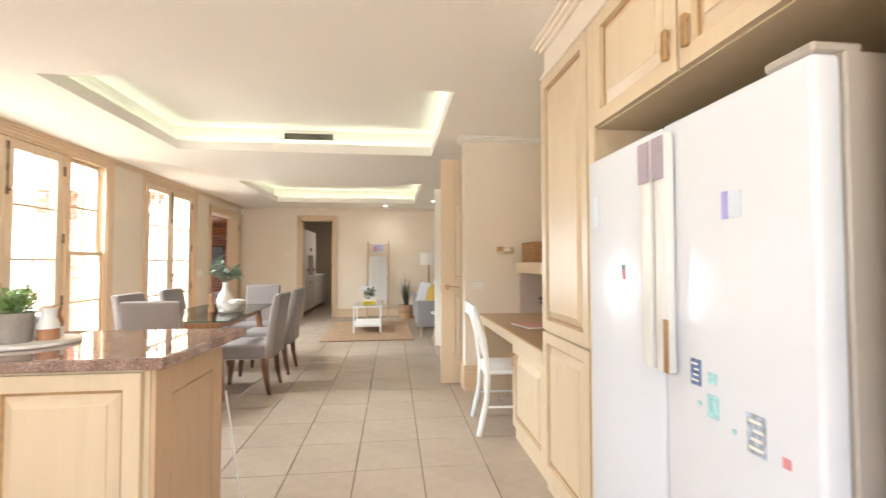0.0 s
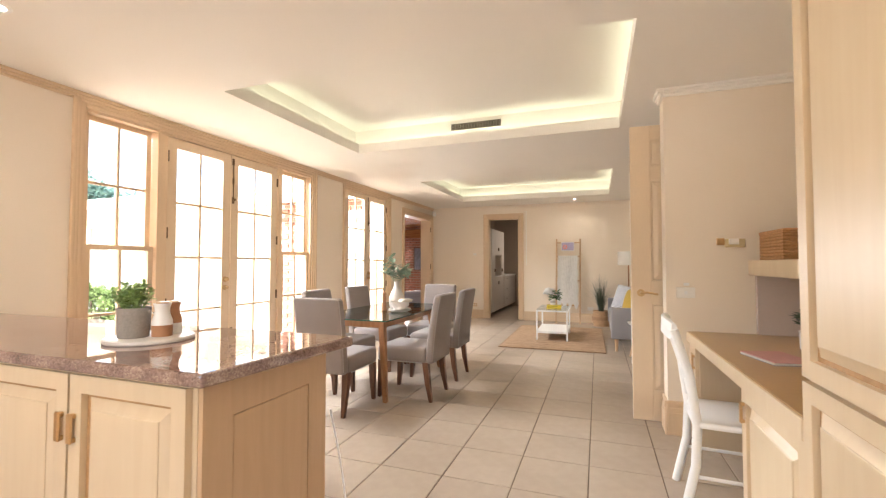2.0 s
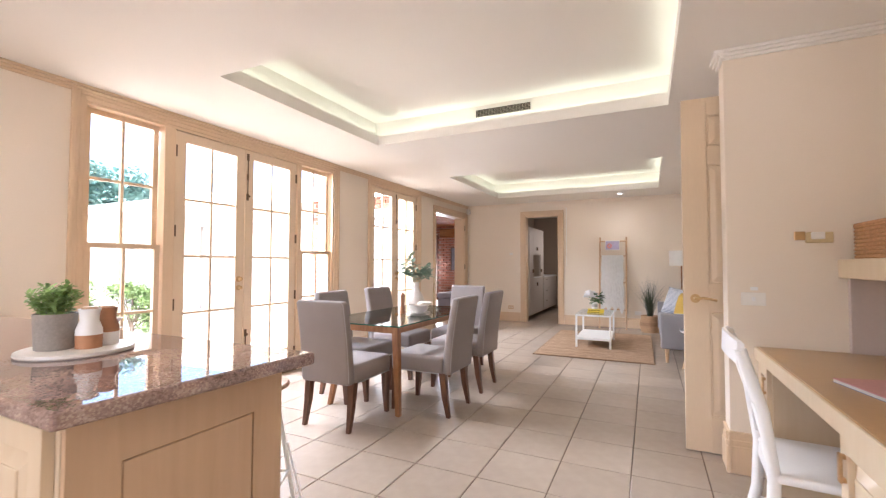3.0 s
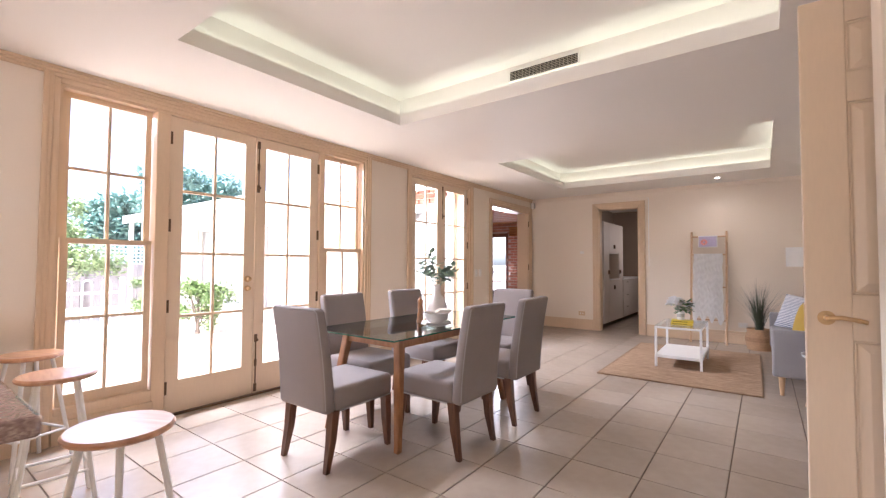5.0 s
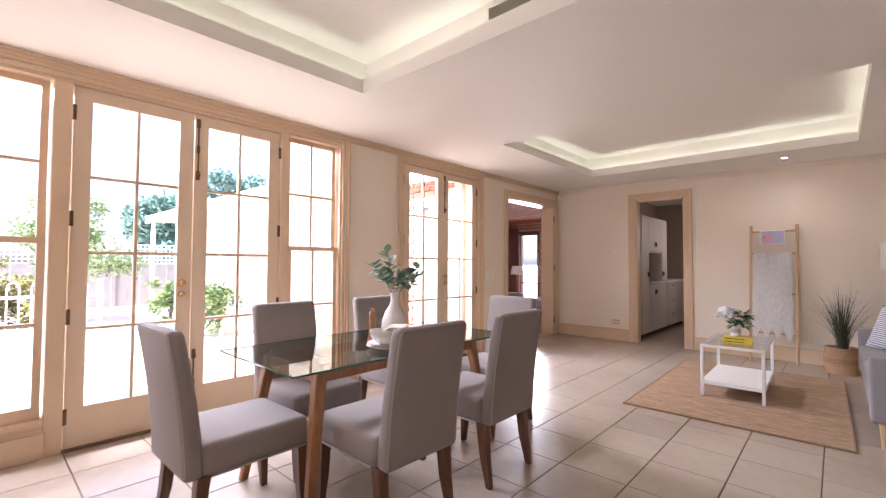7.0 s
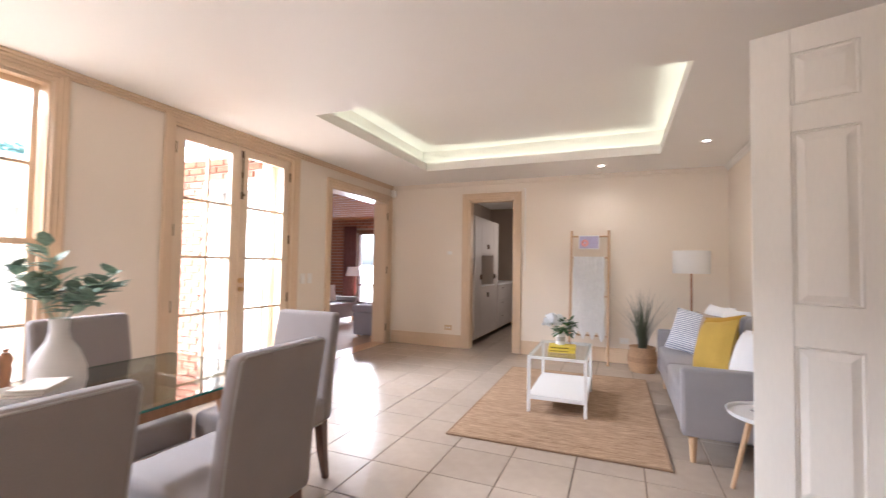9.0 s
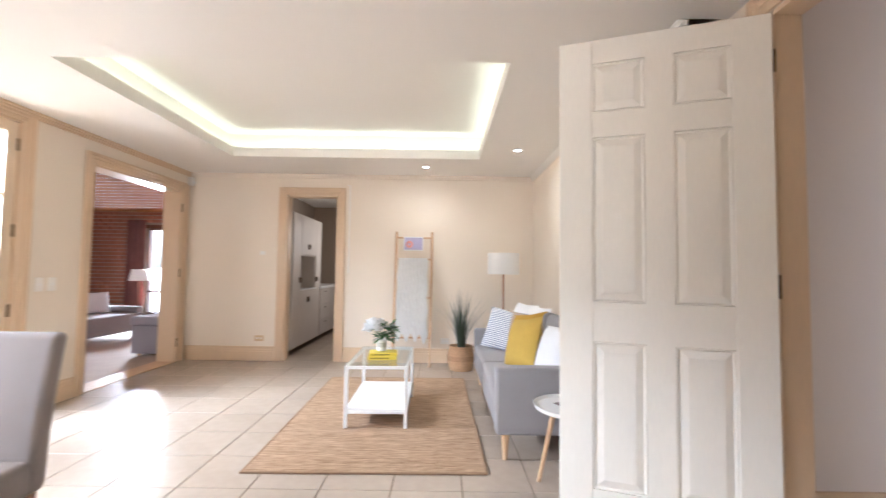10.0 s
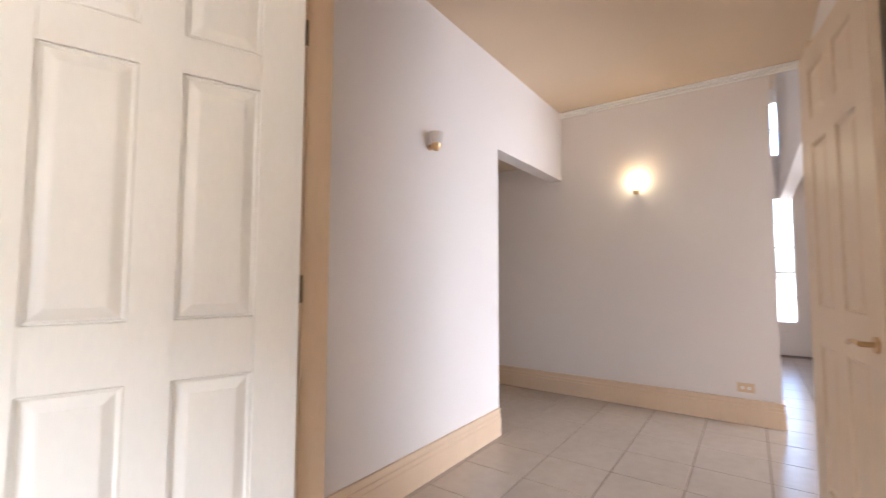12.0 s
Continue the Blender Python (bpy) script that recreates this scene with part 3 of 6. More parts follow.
# six panel doors
def panel_door(name, w, h, label, handle_side, material, lever=True):
    """Six-panel leaf; its hinge edge is the local z axis, it runs along +x, its faces look along y."""
    d = thing(name, label, "door")
    t = 0.036
    st, mid = w * 0.172, 0.116
    pw = (w - 2 * st - mid) / 2
    rails = [(0, 0.23), (0.90, 1.08), (1.86, 1.98), (h - 0.115, h)]
    bm = bmesh.new()
    box(bm, 0, st, -t / 2, t / 2, 0, h, bevel=0.003)
    box(bm, w - st, w, -t / 2, t / 2, 0, h, bevel=0.003)
    box(bm, st + pw, st + pw + mid, -t / 2, t / 2, 0.23, h - 0.115)
    for a, b in rails:
        box(bm, st, w - st, -t / 2 + 0.0005, t / 2 - 0.0005, a, b)
    part("door_frame", bm, material, d)
    for (a0, a1), (b0, b1) in zip(rails, rails[1:]):
        for x0 in (st, st + pw + mid):
            bm = bmesh.new()
            box(bm, x0 - 0.002, x0 + pw + 0.002, -0.0078, 0.0078, a1 - 0.002, b0 + 0.002)
            fielded(bm, x0 + 0.017, x0 + pw - 0.017, a1 + 0.017, b0 - 0.017, 0.030, 0.0080, 0.0160)
            for u0, u1, v0, v1 in ((x0, x0 + 0.012, a1, b0), (x0 + pw - 0.012, x0 + pw, a1, b0), (x0, x0 + pw, a1, a1 + 0.012), (x0, x0 + pw, b0 - 0.012, b0)):
                box(bm, u0, u1, -0.0145, 0.0145, v0, v1, bevel=0.0045)
            part("panel", bm, material, d)
    for s in ((-1, 1) if lever else ()):
        bm = bmesh.new()
        hx = w - 0.065
        cyl(bm, (hx, s * t / 2, 0.985), (hx, s * (t / 2 + 0.008), 0.985), 0.029, n=20)
        cyl(bm, (hx, s * (t / 2 + 0.008), 0.985), (hx, s * (t / 2 + 0.045), 0.985), 0.010, n=12)
        pts = [Vector((hx + 0.006, s * (t / 2 + 0.046), 0.985)), Vector((hx - 0.04, s * (t / 2 + 0.05), 0.991)), Vector((hx - 0.08, s * (t / 2 + 0.05), 0.985)), Vector((hx - 0.115, s * (t / 2 + 0.046), 0.977))]
        tube(bm, pts, 0.009, 10)
        part("door_handle", bm, BRASS, d, "polished brass lever handle", smooth=True)
    bm = bmesh.new()
    box(bm, w - 0.001, w + 0.002, -0.011, 0.011, 0.935, 1.035)
    part("latch_plate", bm, BRASS, d)
    for z in (0.2, 1.17, 2.14):
        hinge(d, -0.004, -t / 2 if handle_side > 0 else t / 2, z, 0.10, "x")
    return d


dA = panel_door("door_1", 0.845, 2.305, "cream six-panel hall door with brass lever, standing open", 1, DOORP)
dA.matrix_basis = pose(1.345, 4.455, 0.008, 0, 0, 182.0)
struct(dA)
dB = panel_door("door_2", 0.875, 2.335, "white six-panel hall door leaf, standing open", 1, LEAFP, False)
ang = math.degrees(math.atan2(6.40 - 6.105, 0.63 - 1.453))
dB.matrix_basis = pose(1.453, 6.105, 0.008, 0, 0, ang)
struct(dB)
dC = panel_door("door_4", 0.82, 2.335, "cream six-panel entry door with brass lever, folded open", -1, DOORP)
dC.matrix_basis = pose(3.34, 4.52, 0.008, 0, 0, 188.5)
struct(dC)
bm = bmesh.new()
box(bm, 3.34, 3.44, 4.345, 4.50, 0, 2.45, bevel=0.004)
box(bm, 3.32, 3.46, 4.36, 4.40, 0, 2.49, bevel=0.004)
struct(part("trim_entry_opening", bm, TRIM), "peach-cream casing of the entry opening", "trim")
bm = bmesh.new()
for z0, z1, rows in ((0.50, 2.5, 5), (3.18, 4.08, 2)):
    for y in (4.20, 4.44):
        box(bm, 9.21, 9.27, y, y + 0.02, z0, z1)
    for k in range(rows + 1):
        z = z0 + (z1 - z0 - 0.02) * k / rows
        box(bm, 9.21, 9.27, 4.22, 4.44, z, z + 0.02)
struct(part("window_3", bm, WHITE), "white barred entry window", "window")

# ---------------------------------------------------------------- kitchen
# browner and darker than the timber, shows only in the panel grooves
GROOVE = mat("brown_groove", (0.46, 0.27, 0.12), 0.5, vary=0.25, scale=9, fine=60)


def shaker_door(parent, axis, face, out, a0, a1, z0, z1, handle=None, material=None, name="door"):
    """Raised-panel cupboard door on a face; axis is the way the face runs."""
    material = material or CAB

    def put(bm, s, e, k0, k1, b, t, bev):
        lo, hi = sorted((face + out * k0, face + out * k1))
        if axis == "y":
            box(bm, lo, hi, s, e, b, t, bevel=bev)
        else:
            box(bm, s, e, lo, hi, b, t, bevel=bev)
    bm = bmesh.new()
    f = 0.056
    ring(bm, axis, face + out * 0.001, face + out * 0.024, a0, a1, z0, z1, f)
    d = part(name, bm, material, parent)
    bm = bmesh.new()
    put(bm, a0 + f - 0.001, a1 - f + 0.001, 0.001, 0.004, z0 + f - 0.001, z1 - f + 0.001, 0)
    part("panel_ground", bm, GROOVE if material is CAB else material, d, "darker brown groove round the raised panel" if material is CAB else "")
    bm = bmesh.new()
    q, w = 0.015, (0.034 if a1 - a0 > 0.25 else 0.016)
    u0, u1, v0, v1 = a0 + f + q, a1 - f - q, z0 + f + q, z1 - f - q
    base = [(u0, v0), (u1, v0), (u1, v1), (u0, v1)]
    crown = [(u0 + w, v0 + w), (u1 - w, v0 + w), (u1 - w, v1 - w), (u0 + w, v1 - w)]
    step = [(u + (0.004 if i in (0, 3) else -0.004), v + (0.004 if i < 2 else -0.004)) for i, (u, v) in enumerate(crown)]
    loops = []
    for pts, k in ((base, 0.0044), (crown, 0.0205), (crown, 0.0235), (step, 0.0250)):
        loops.append([bm.verts.new((face + out * k, u, v) if axis == "y" else (u, face + out * k, v)) for u, v in pts])
    for lo_, hi_ in zip(loops, loops[1:]):
        for i in range(4):
            bm.faces.new((lo_[i], lo_[(i + 1) % 4], hi_[(i + 1) % 4], hi_[i]))
    bm.faces.new(loops[-1])
    bmesh.ops.recalc_face_normals(bm, faces=bm.faces[:])
    part("raised_panel", bm, material, d)
    if handle:
        ha, hz = handle
        bm = bmesh.new()
        put(bm, ha - 0.010, ha + 0.010, 0.020, 0.034, hz - 0.045, hz - 0.03, 0.003)
        put(bm, ha - 0.010, ha + 0.010, 0.020, 0.034, hz + 0.03, hz + 0.045, 0.003)
        put(bm, ha - 0.012, ha + 0.012, 0.032, 0.042, hz - 0.048, hz + 0.048, 0.004)
        part("handle", bm, BRASS if material is CAB else CHROME, d, "metal pull handle")
    return d


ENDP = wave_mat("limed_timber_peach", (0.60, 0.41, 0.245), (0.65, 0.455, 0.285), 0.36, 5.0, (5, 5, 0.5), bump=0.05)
PY0, PY1 = 1.63, 2.22
edges = [-0.83, -1.36, -1.87, -2.38, -2.88, -3.36]
for i, (a1, a0) in enumerate(zip(edges, edges[1:])):
    u = thing("base_cabinet", "limed cream timber base cabinet under the granite peninsula", "cabinet", group="peninsula cabinets")
    bm = bmesh.new()
    box(bm, a0 + 0.001, a1 - 0.001, PY0, PY1, 0.10, 0.878)
    box(bm, a0 + 0.001, a1 - 0.04, PY0 + 0.06, PY1 - 0.02, 0.0, 0.10)
    part("body", bm, CAB, u)
    left_pair = i % 2 == 0
    shaker_door(u, "x", PY0, -1, a0 + 0.006, a1 - (0.02 if i == 0 else 0.006), 0.12, 0.868, ((a0 + 0.03) if left_pair else (a1 - 0.03), 0.70))
    if i == 0:
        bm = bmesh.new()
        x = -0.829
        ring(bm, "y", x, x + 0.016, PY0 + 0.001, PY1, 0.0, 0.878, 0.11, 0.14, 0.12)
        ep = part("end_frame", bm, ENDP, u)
        bx("end_panel", (x, x + 0.008, PY0 + 0.11, PY1 - 0.11, 0.14, 0.758), GROOVE, ep)
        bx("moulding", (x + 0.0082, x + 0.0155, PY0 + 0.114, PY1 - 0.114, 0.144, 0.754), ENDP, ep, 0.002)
bm = bmesh.new()
box(bm, -3.379, -0.768, 1.585, 2.27, 0.880, 0.921, bevel=0.010, seg=3)
for v in bm.verts:
    if v.co.x > -1.0:
        v.co.x += 0.055 * (v.co.y - 1.585) / 0.685
tagged(part("worktop", bm, GRANITE), "polished brown speckled granite worktop on the peninsula", "worktop")
bm = bmesh.new()
box(bm, -3.3, -0.84, 1.62, 2.20, 0.868, 0.8795)
tagged(part("worktop_batten", bm, CAB), "cream timber batten beneath the granite worktop", "batten")

bm = bmesh.new()
tube(bm, [Vector((-0.80, 2.235, 0.62)), Vector((-0.795, 2.30, 0.40)), Vector((-0.775, 2.33, 0.16)), Vector((-0.745, 2.35, 0.02)), Vector((-0.74, 2.28, 0.005)), Vector((-0.80, 2.20, 0.004))], 0.004, 8)
tagged(part("power_cable", bm, WHITE, smooth=True), "white power cable trailing to the floor by the peninsula", "cable")

# tall pantry, overhead cupboard, fridge
KX = 0.86
u = thing("pantry_cabinet", "tall limed cream timber pantry beside the fridge", "cabinet")
bx("body", (KX, 1.555, 1.70, 2.335, 0.0, 2.27), CAB, u)
shaker_door(u, "y", KX, -1, 1.76, 2.325, 0.88, 2.255)
shaker_door(u, "y", KX, -1, 1.76, 2.325, 0.10, 0.865)
bx("pilaster", (KX - 0.02, KX + 0.001, 1.70, 1.755, 0.0, 2.26), CAB, u, 0.004)
u = thing("overhead_cabinet", "limed cream timber cupboard over the fridge", "cabinet")
bx("body", (KX, 1.555, 0.62, 1.699, 1.80, 2.27), CAB, u)
shaker_door(u, "y", KX, -1, 1.165, 1.69, 1.805, 2.255, (1.205, 1.90))
shaker_door(u, "y", KX, -1, 0.63, 1.155, 1.805, 2.255, (1.115, 1.90))
u = thing("cabinet_end_panel", "tall limed timber panel beside the fridge", "panel")
bx("board", (KX - 0.01, 1.555, 0.585, 0.618, 0.0, 2.27), CAB, u, 0.003)
u = thing("tall_cabinet", "tall limed cream timber kitchen cupboard", "cabinet")
bx("body", (KX, 1.555, -0.4, 0.583, 0.0, 2.27), CAB, u)
shaker_door(u, "y", KX, -1, 0.08, 0.575, 0.10, 2.255, (0.12, 1.1))
shaker_door(u, "y", KX, -1, -0.395, 0.07, 0.10, 2.255, (0.03, 1.1))
bm = bmesh.new()
box(bm, KX + 0.002, 1.56, -0.4, 2.333, 2.271, CZ - 0.001)
box(bm, KX - 0.02, KX + 0.002, -0.4, 2.35, 2.272, 2.30, bevel=0.006)
for a, k in ((0.0, 0.06), (0.022, 0.042), (0.044, 0.022)):
    box(bm, KX - k, KX + 0.004, -0.4, 2.333 + k, CZ - a - 0.024, CZ - a - 0.001, bevel=0.004)
    box(bm, KX, 1.56, 2.333, 2.333 + k, CZ - a - 0.024, CZ - a - 0.001, bevel=0.004)
struct(part("trim_bulkhead", bm, WALL), "cream plaster bulkhead with moulded cornice", "trim")

fr = thing("fridge", "white side-by-side fridge with magnets and faded stickers", "fridge", pose(0.043, 0.018, 0) @ Matrix.Diagonal((1, 1, 0.991, 1)))
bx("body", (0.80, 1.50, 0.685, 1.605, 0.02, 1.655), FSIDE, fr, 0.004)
for a, b in ((0.688, 1.137), (1.143, 1.602)):
    bm = bmesh.new()
    box(bm, 0.735, 0.798, a, b, 0.05, 1.65, bevel=0.012, seg=3)
    part("door", bm, FRIDGE, fr, smooth=True)
for y in (1.106, 1.174):
    bm = bmesh.new()
    box(bm, 0.702, 0.734, y - 0.026, y + 0.026, 0.95, 1.62, bevel=0.010, seg=2)
    part("handle", bm, mat("handle_cream", (0.82, 0.81, 0.79), 0.3, vary=0.02), fr, "cream moulded handle", smooth=True)
bx("trim_strip", (0.698, 0.7018, 1.070, 1.090, 0.955, 1.10), BRASS, fr, 0.001)
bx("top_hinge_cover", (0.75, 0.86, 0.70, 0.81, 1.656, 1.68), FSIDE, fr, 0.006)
TAPE = mat("mauve_tape", (0.44, 0.36, 0.42), 0.4, vary=0.08)
bx("sticker", (0.6985, 0.7018, 1.082, 1.131, 1.49, 1.61), TAPE, fr)
bx("sticker", (0.6985, 0.7018, 1.150, 1.200, 1.49, 1.61), TAPE, fr)
INK = [mat("sticker_navy", (0.14, 0.20, 0.38), 0.5, vary=0.5, scale=60), mat("sticker_teal", (0.40, 0.68, 0.72), 0.5, vary=0.2, scale=60), mat("sticker_violet", (0.42, 0.40, 0.80), 0.5), mat("sticker_red", (0.72, 0.28, 0.30), 0.5), mat("sticker_pale", (0.68, 0.74, 0.85), 0.5), mat("sticker_grey", (0.42, 0.48, 0.58), 0.5, vary=0.5, scale=60)]
for y, z, w, h, k in ((0.905, 1.39, 0.014, 0.065, 2), (0.875, 1.39, 0.035, 0.06, 4), (1.011, 0.975, 0.034, 0.066, 0), (0.955, 0.973, 0.026, 0.025, 1), (0.955, 0.905, 0.034, 0.055, 1), (0.830, 0.886, 0.045, 0.085, 5),
                      (0.760, 0.858, 0.016, 0.02, 3), (1.35, 1.215, 0.016, 0.034, 3), (1.352, 1.24, 0.020, 0.018, 5), (1.537, 1.45, 0.04, 0.12, 4), (1.00, 0.90, 0.010, 0.010, 1), (0.89, 0.87, 0.010, 0.010, 1)):
    bx("magnet", (0.7315, 0.7345, y - w / 2, y + w / 2, z - h / 2, z + h / 2), INK[k], fr)
for k in range(4):
    bx("magnet", (0.7308, 0.7314, 0.811 + 0.004 * (k % 2), 0.848 - 0.006 * (k % 3), 0.853 + k * 0.019, 0.860 + k * 0.019), WHITE, fr)
    bx("magnet", (0.7308, 0.7314, 0.998 + 0.003 * (k % 2), 1.024 - 0.005 * (k % 3), 0.952 + k * 0.014, 0.957 + k * 0.014), WHITE, fr)

# desk niche
dk = thing("built_in_desk", "built-in cream timber desk with tan top in the niche", "desk")
DTOP = mat("desk_laminate", (0.50, 0.315, 0.145), 0.28, vary=0.05, scale=3, fine=50, bump=0.01)
bx("desktop", (0.85, 1.555, 2.34, 4.187, 0.70, 0.742), DTOP, dk, 0.004)
bx("edge_strip", (0.838, 0.8495, 2.345, 4.187, 0.672, 0.741), CAB, dk, 0.003)
bx("pedestal", (0.88, 1.5, 2.345, 3.02, 0.0, 0.699), CAB, dk)
bx("pedestal", (0.88, 1.5, 3.98, 4.185, 0.0, 0.699), CAB, dk)
# greyed back panel: shade of the knee space is put into its colour
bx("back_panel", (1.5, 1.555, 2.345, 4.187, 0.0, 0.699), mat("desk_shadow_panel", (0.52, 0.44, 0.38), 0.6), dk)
shaker_door(dk, "y", 0.88, -1, 2.37, 3.01, 0.10, 0.665, (2.975, 0.56))
shaker_door(dk, "y", 0.88, -1, 3.99, 4.18, 0.10, 0.665, (4.02, 0.56))
bx("foot_box", (1.05, 1.49, 3.03, 3.45, 0.0, 0.13), DTOP, dk, 0.004)
sh = thing("wall_shelf", "thick cream timber shelf over the desk", "shelf")
bx("shelf_board", (1.222, 1.555, 2.345, 4.186, 1.143, 1.245), CAB, sh, 0.004)
bx("side_panel", (1.262, 1.555, 4.155, 4.186, 0.743, 1.142), mat("niche_panel_mauve", (0.60, 0.50, 0.45), 0.6, vary=0.03), sh)
bm = bmesh.new()
WICK = mat("woven_wicker", (0.46, 0.25, 0.11), 0.8, vary=0.3, scale=30, fine=120, bump=0.1, stretch=(1, 1, 3))
loops = []
for k in range(27):
    o = (0.0, 0.006, 0.004)[k % 3]
    z = 1.246 + k * 0.0064
    loops.append([bm.verts.new((x, y, z)) for x, y in ((1.27 - o, 3.72 - o), (1.47 + o, 3.72 - o), (1.47 + o, 4.10 + o), (1.27 - o, 4.10 + o))])
for a, b in zip(loops, loops[1:]):
    for i in range(4):
        bm.faces.new((a[i], a[(i + 1) % 4], b[(i + 1) % 4], b[i]))
bm.faces.new(loops[0])
bm.faces.new(loops[-1])
bk = thing("wicker_basket", "small brown woven wicker basket on the shelf", "basket")
part("basket_body", bm, WICK, bk)
bm = bmesh.new()
box(bm, 1.262, 1.478, 3.712, 4.108, 1.408, 1.430, bevel=0.009, seg=2)
part("rim", bm, WICK, bk, smooth=True)


def potted(name, label, x, y, z, r, h, potmat, seed, n, spread, length, leafmat, width):
    """A small pot with upright leafy stems."""
    rnd = random.Random(seed)
    p = thing(name, label, "plant", pose(x, y, z))
    bm = bmesh.new()
    lathe(bm, [(0, 0), (r * 0.86, 0), (r * 0.9, 0.004), (r, h), (r * 0.93, h), (r * 0.9, h - 0.015), (0, h - 0.015)], 24)
    part("pot", bm, potmat, p, smooth=True)
    bm = bmesh.new()
    lathe(bm, [(0, h - 0.014), (r * 0.89, h - 0.014)], 16)
    part("soil", bm, mat("potting_soil", (0.05, 0.03, 0.02), 0.95, vary=0.3, scale=80), p)
    bm = bmesh.new()
    for _ in range(n):
        a, s = rnd.uniform(0, 6.283), rnd.uniform(0.1, 1) ** 0.6
        base = Vector((math.cos(a) * r * 0.5 * s, math.sin(a) * r * 0.5 * s, h - 0.014))
        top = base + Vector((math.cos(a) * spread * s, math.sin(a) * spread * s, length * rnd.uniform(0.6, 1.0) * (1.15 - 0.45 * s)))
        cyl(bm, base, top, 0.0012, 0.0009, n=4, cap=False)
        for k in range(9):
            f = 0.3 + 0.7 * k / 8
            leaf(bm, base.lerp(top, f), rnd.uniform(0, 6.283), rnd.uniform(-0.2, 0.9), width * rnd.uniform(1.6, 2.6), width * rnd.uniform(0.8, 1.2))
    part("foliage", bm, leafmat, p, smooth=True)
    return p


def leaf(bm, at, yaw, pitch, ln, w, fold=0.2):
    d = Vector((math.cos(yaw) * math.cos(pitch), math.sin(yaw) * math.cos(pitch), math.sin(pitch)))
    s = Vector((-math.sin(yaw), math.cos(yaw), 0))
    n = d.cross(s)
    p = [bm.verts.new(at), bm.verts.new(at + d * ln * 0.35 + s * w / 2 + n * w * fold), bm.verts.new(at + d * ln * 0.75 + s * w * 0.36 + n * w * fold * 0.6), bm.verts.new(at + d * ln),
         bm.verts.new(at + d * ln * 0.75 - s * w * 0.36 + n * w * fold * 0.6), bm.verts.new(at + d * ln * 0.35 - s * w / 2 + n * w * fold), bm.verts.new(at + d * ln * 0.5)]
    for a, b in ((0, 1), (1, 2), (2, 3), (3, 4), (4, 5), (5, 0)):
        bm.faces.new((p[a], p[b], p[6]))


HERB = mat("herb_leaf", (0.34, 0.50, 0.18), 0.5, vary=0.35, scale=30, fine=90)
CONC = mat("concrete_pot", (0.32, 0.29, 0.26), 0.7, vary=0.15, scale=20, fine=120)
bm = bmesh.new()
lathe(bm, [(0, 0.9215), (0.153, 0.9215), (0.157, 0.926), (0.155, 0.935), (0.149, 0.9375), (0, 0.9375)], 48, (-1.432, 1.925, 0))
tagged(part("serving_board", bm, mat("marble_board", (0.70, 0.66, 0.61), 0.35, vary=0.06, scale=8), smooth=True), "round pale marble board on the granite worktop", "board")
potted("herb_pot", "green herb in a round grey concrete pot", -1.452, 1.872, 0.938, 0.058, 0.115, CONC, 4, 60, 0.04, 0.115, HERB, 0.013)


def bottle(name, label, x, y, top, bottom, h, r):
    b = thing(name, label, "jar", pose(x, y, 0.938))
    bm = bmesh.new()
    lathe(bm, [(0, 0), (r, 0), (r * 1.02, h * 0.34)], 24)
    part("base", bm, bottom, b, smooth=True)
    bm = bmesh.new()
    lathe(bm, [(r * 1.02, h * 0.34), (r, h * 0.48), (r * 0.72, h * 0.70), (r * 0.74, h * 0.86), (r * 0.88, h), (r * 0.80, h), (r * 0.66, h * 0.86), (0, h * 0.84)], 24)
    part("body", bm, top, b, smooth=True)
    bm = bmesh.new()
    lathe(bm, [(0, h * 0.88), (r * 0.6, h * 0.88), (r * 0.62, h * 1.02), (r * 0.5, h * 1.05), (0, h * 1.05)], 20)
    part("stopper", bm, PALEW, b, smooth=True)


TERRA = mat("terracotta_glaze", (0.45, 0.22, 0.11), 0.5, vary=0.1)
bottle("ceramic_jar", "white ceramic jar with bare clay base", -1.378, 1.932, WHITE, TERRA, 0.128, 0.036)
bottle("ceramic_jar", "tan clay jar with white base", -1.408, 2.000, TERRA, WHITE, 0.125, 0.034)
bm = bmesh.new()
for k in range(2):
    lathe(bm, [(0, k * 0.035), (0.025, k * 0.035), (0.052, k * 0.035 + 0.045), (0.049, k * 0.035 + 0.045), (0.024, k * 0.035 + 0.004), (0, k * 0.035 + 0.004)], 24)
tagged(part("small_bowls", bm, WHITE, smooth=True, m=pose(-1.475, 2.025, 0.938)), "two small stacked white bowls on the board", "bowls")
potted("desk_plant", "dark leafy plant in a white pot on the desk", 1.36, 3.66, 0.743, 0.05, 0.10, WHITE, 9, 12, 0.07, 0.15, mat("dark_leaf", (0.035, 0.08, 0.035), 0.4, vary=0.3, scale=30), 0.028)
nb = thing("notebook", "pink spiral notebook lying on the desk", "notebook", pose(1.09, 3.30, 0.7425, 0, 0, 14))
bx("cover", (-0.10, 0.10, -0.14, 0.14, 0.012, 0.016), mat("notebook_pink", (0.66, 0.36, 0.36), 0.5, vary=0.1), nb, 0.001)
bx("pages", (-0.098, 0.098, -0.138, 0.138, 0.001, 0.012), mat("paper", (0.78, 0.76, 0.74), 0.7, vary=0.03), nb)
bx("cover", (-0.10, 0.10, -0.14, 0.14, -0.0002, 0.001), mat("notebook_blue", (0.12, 0.16, 0.35), 0.5), nb)

# switches on the pier and other small wall fittings
PLATE = mat("switch_plate", (0.88, 0.84, 0.77), 0.35, vary=0.02)


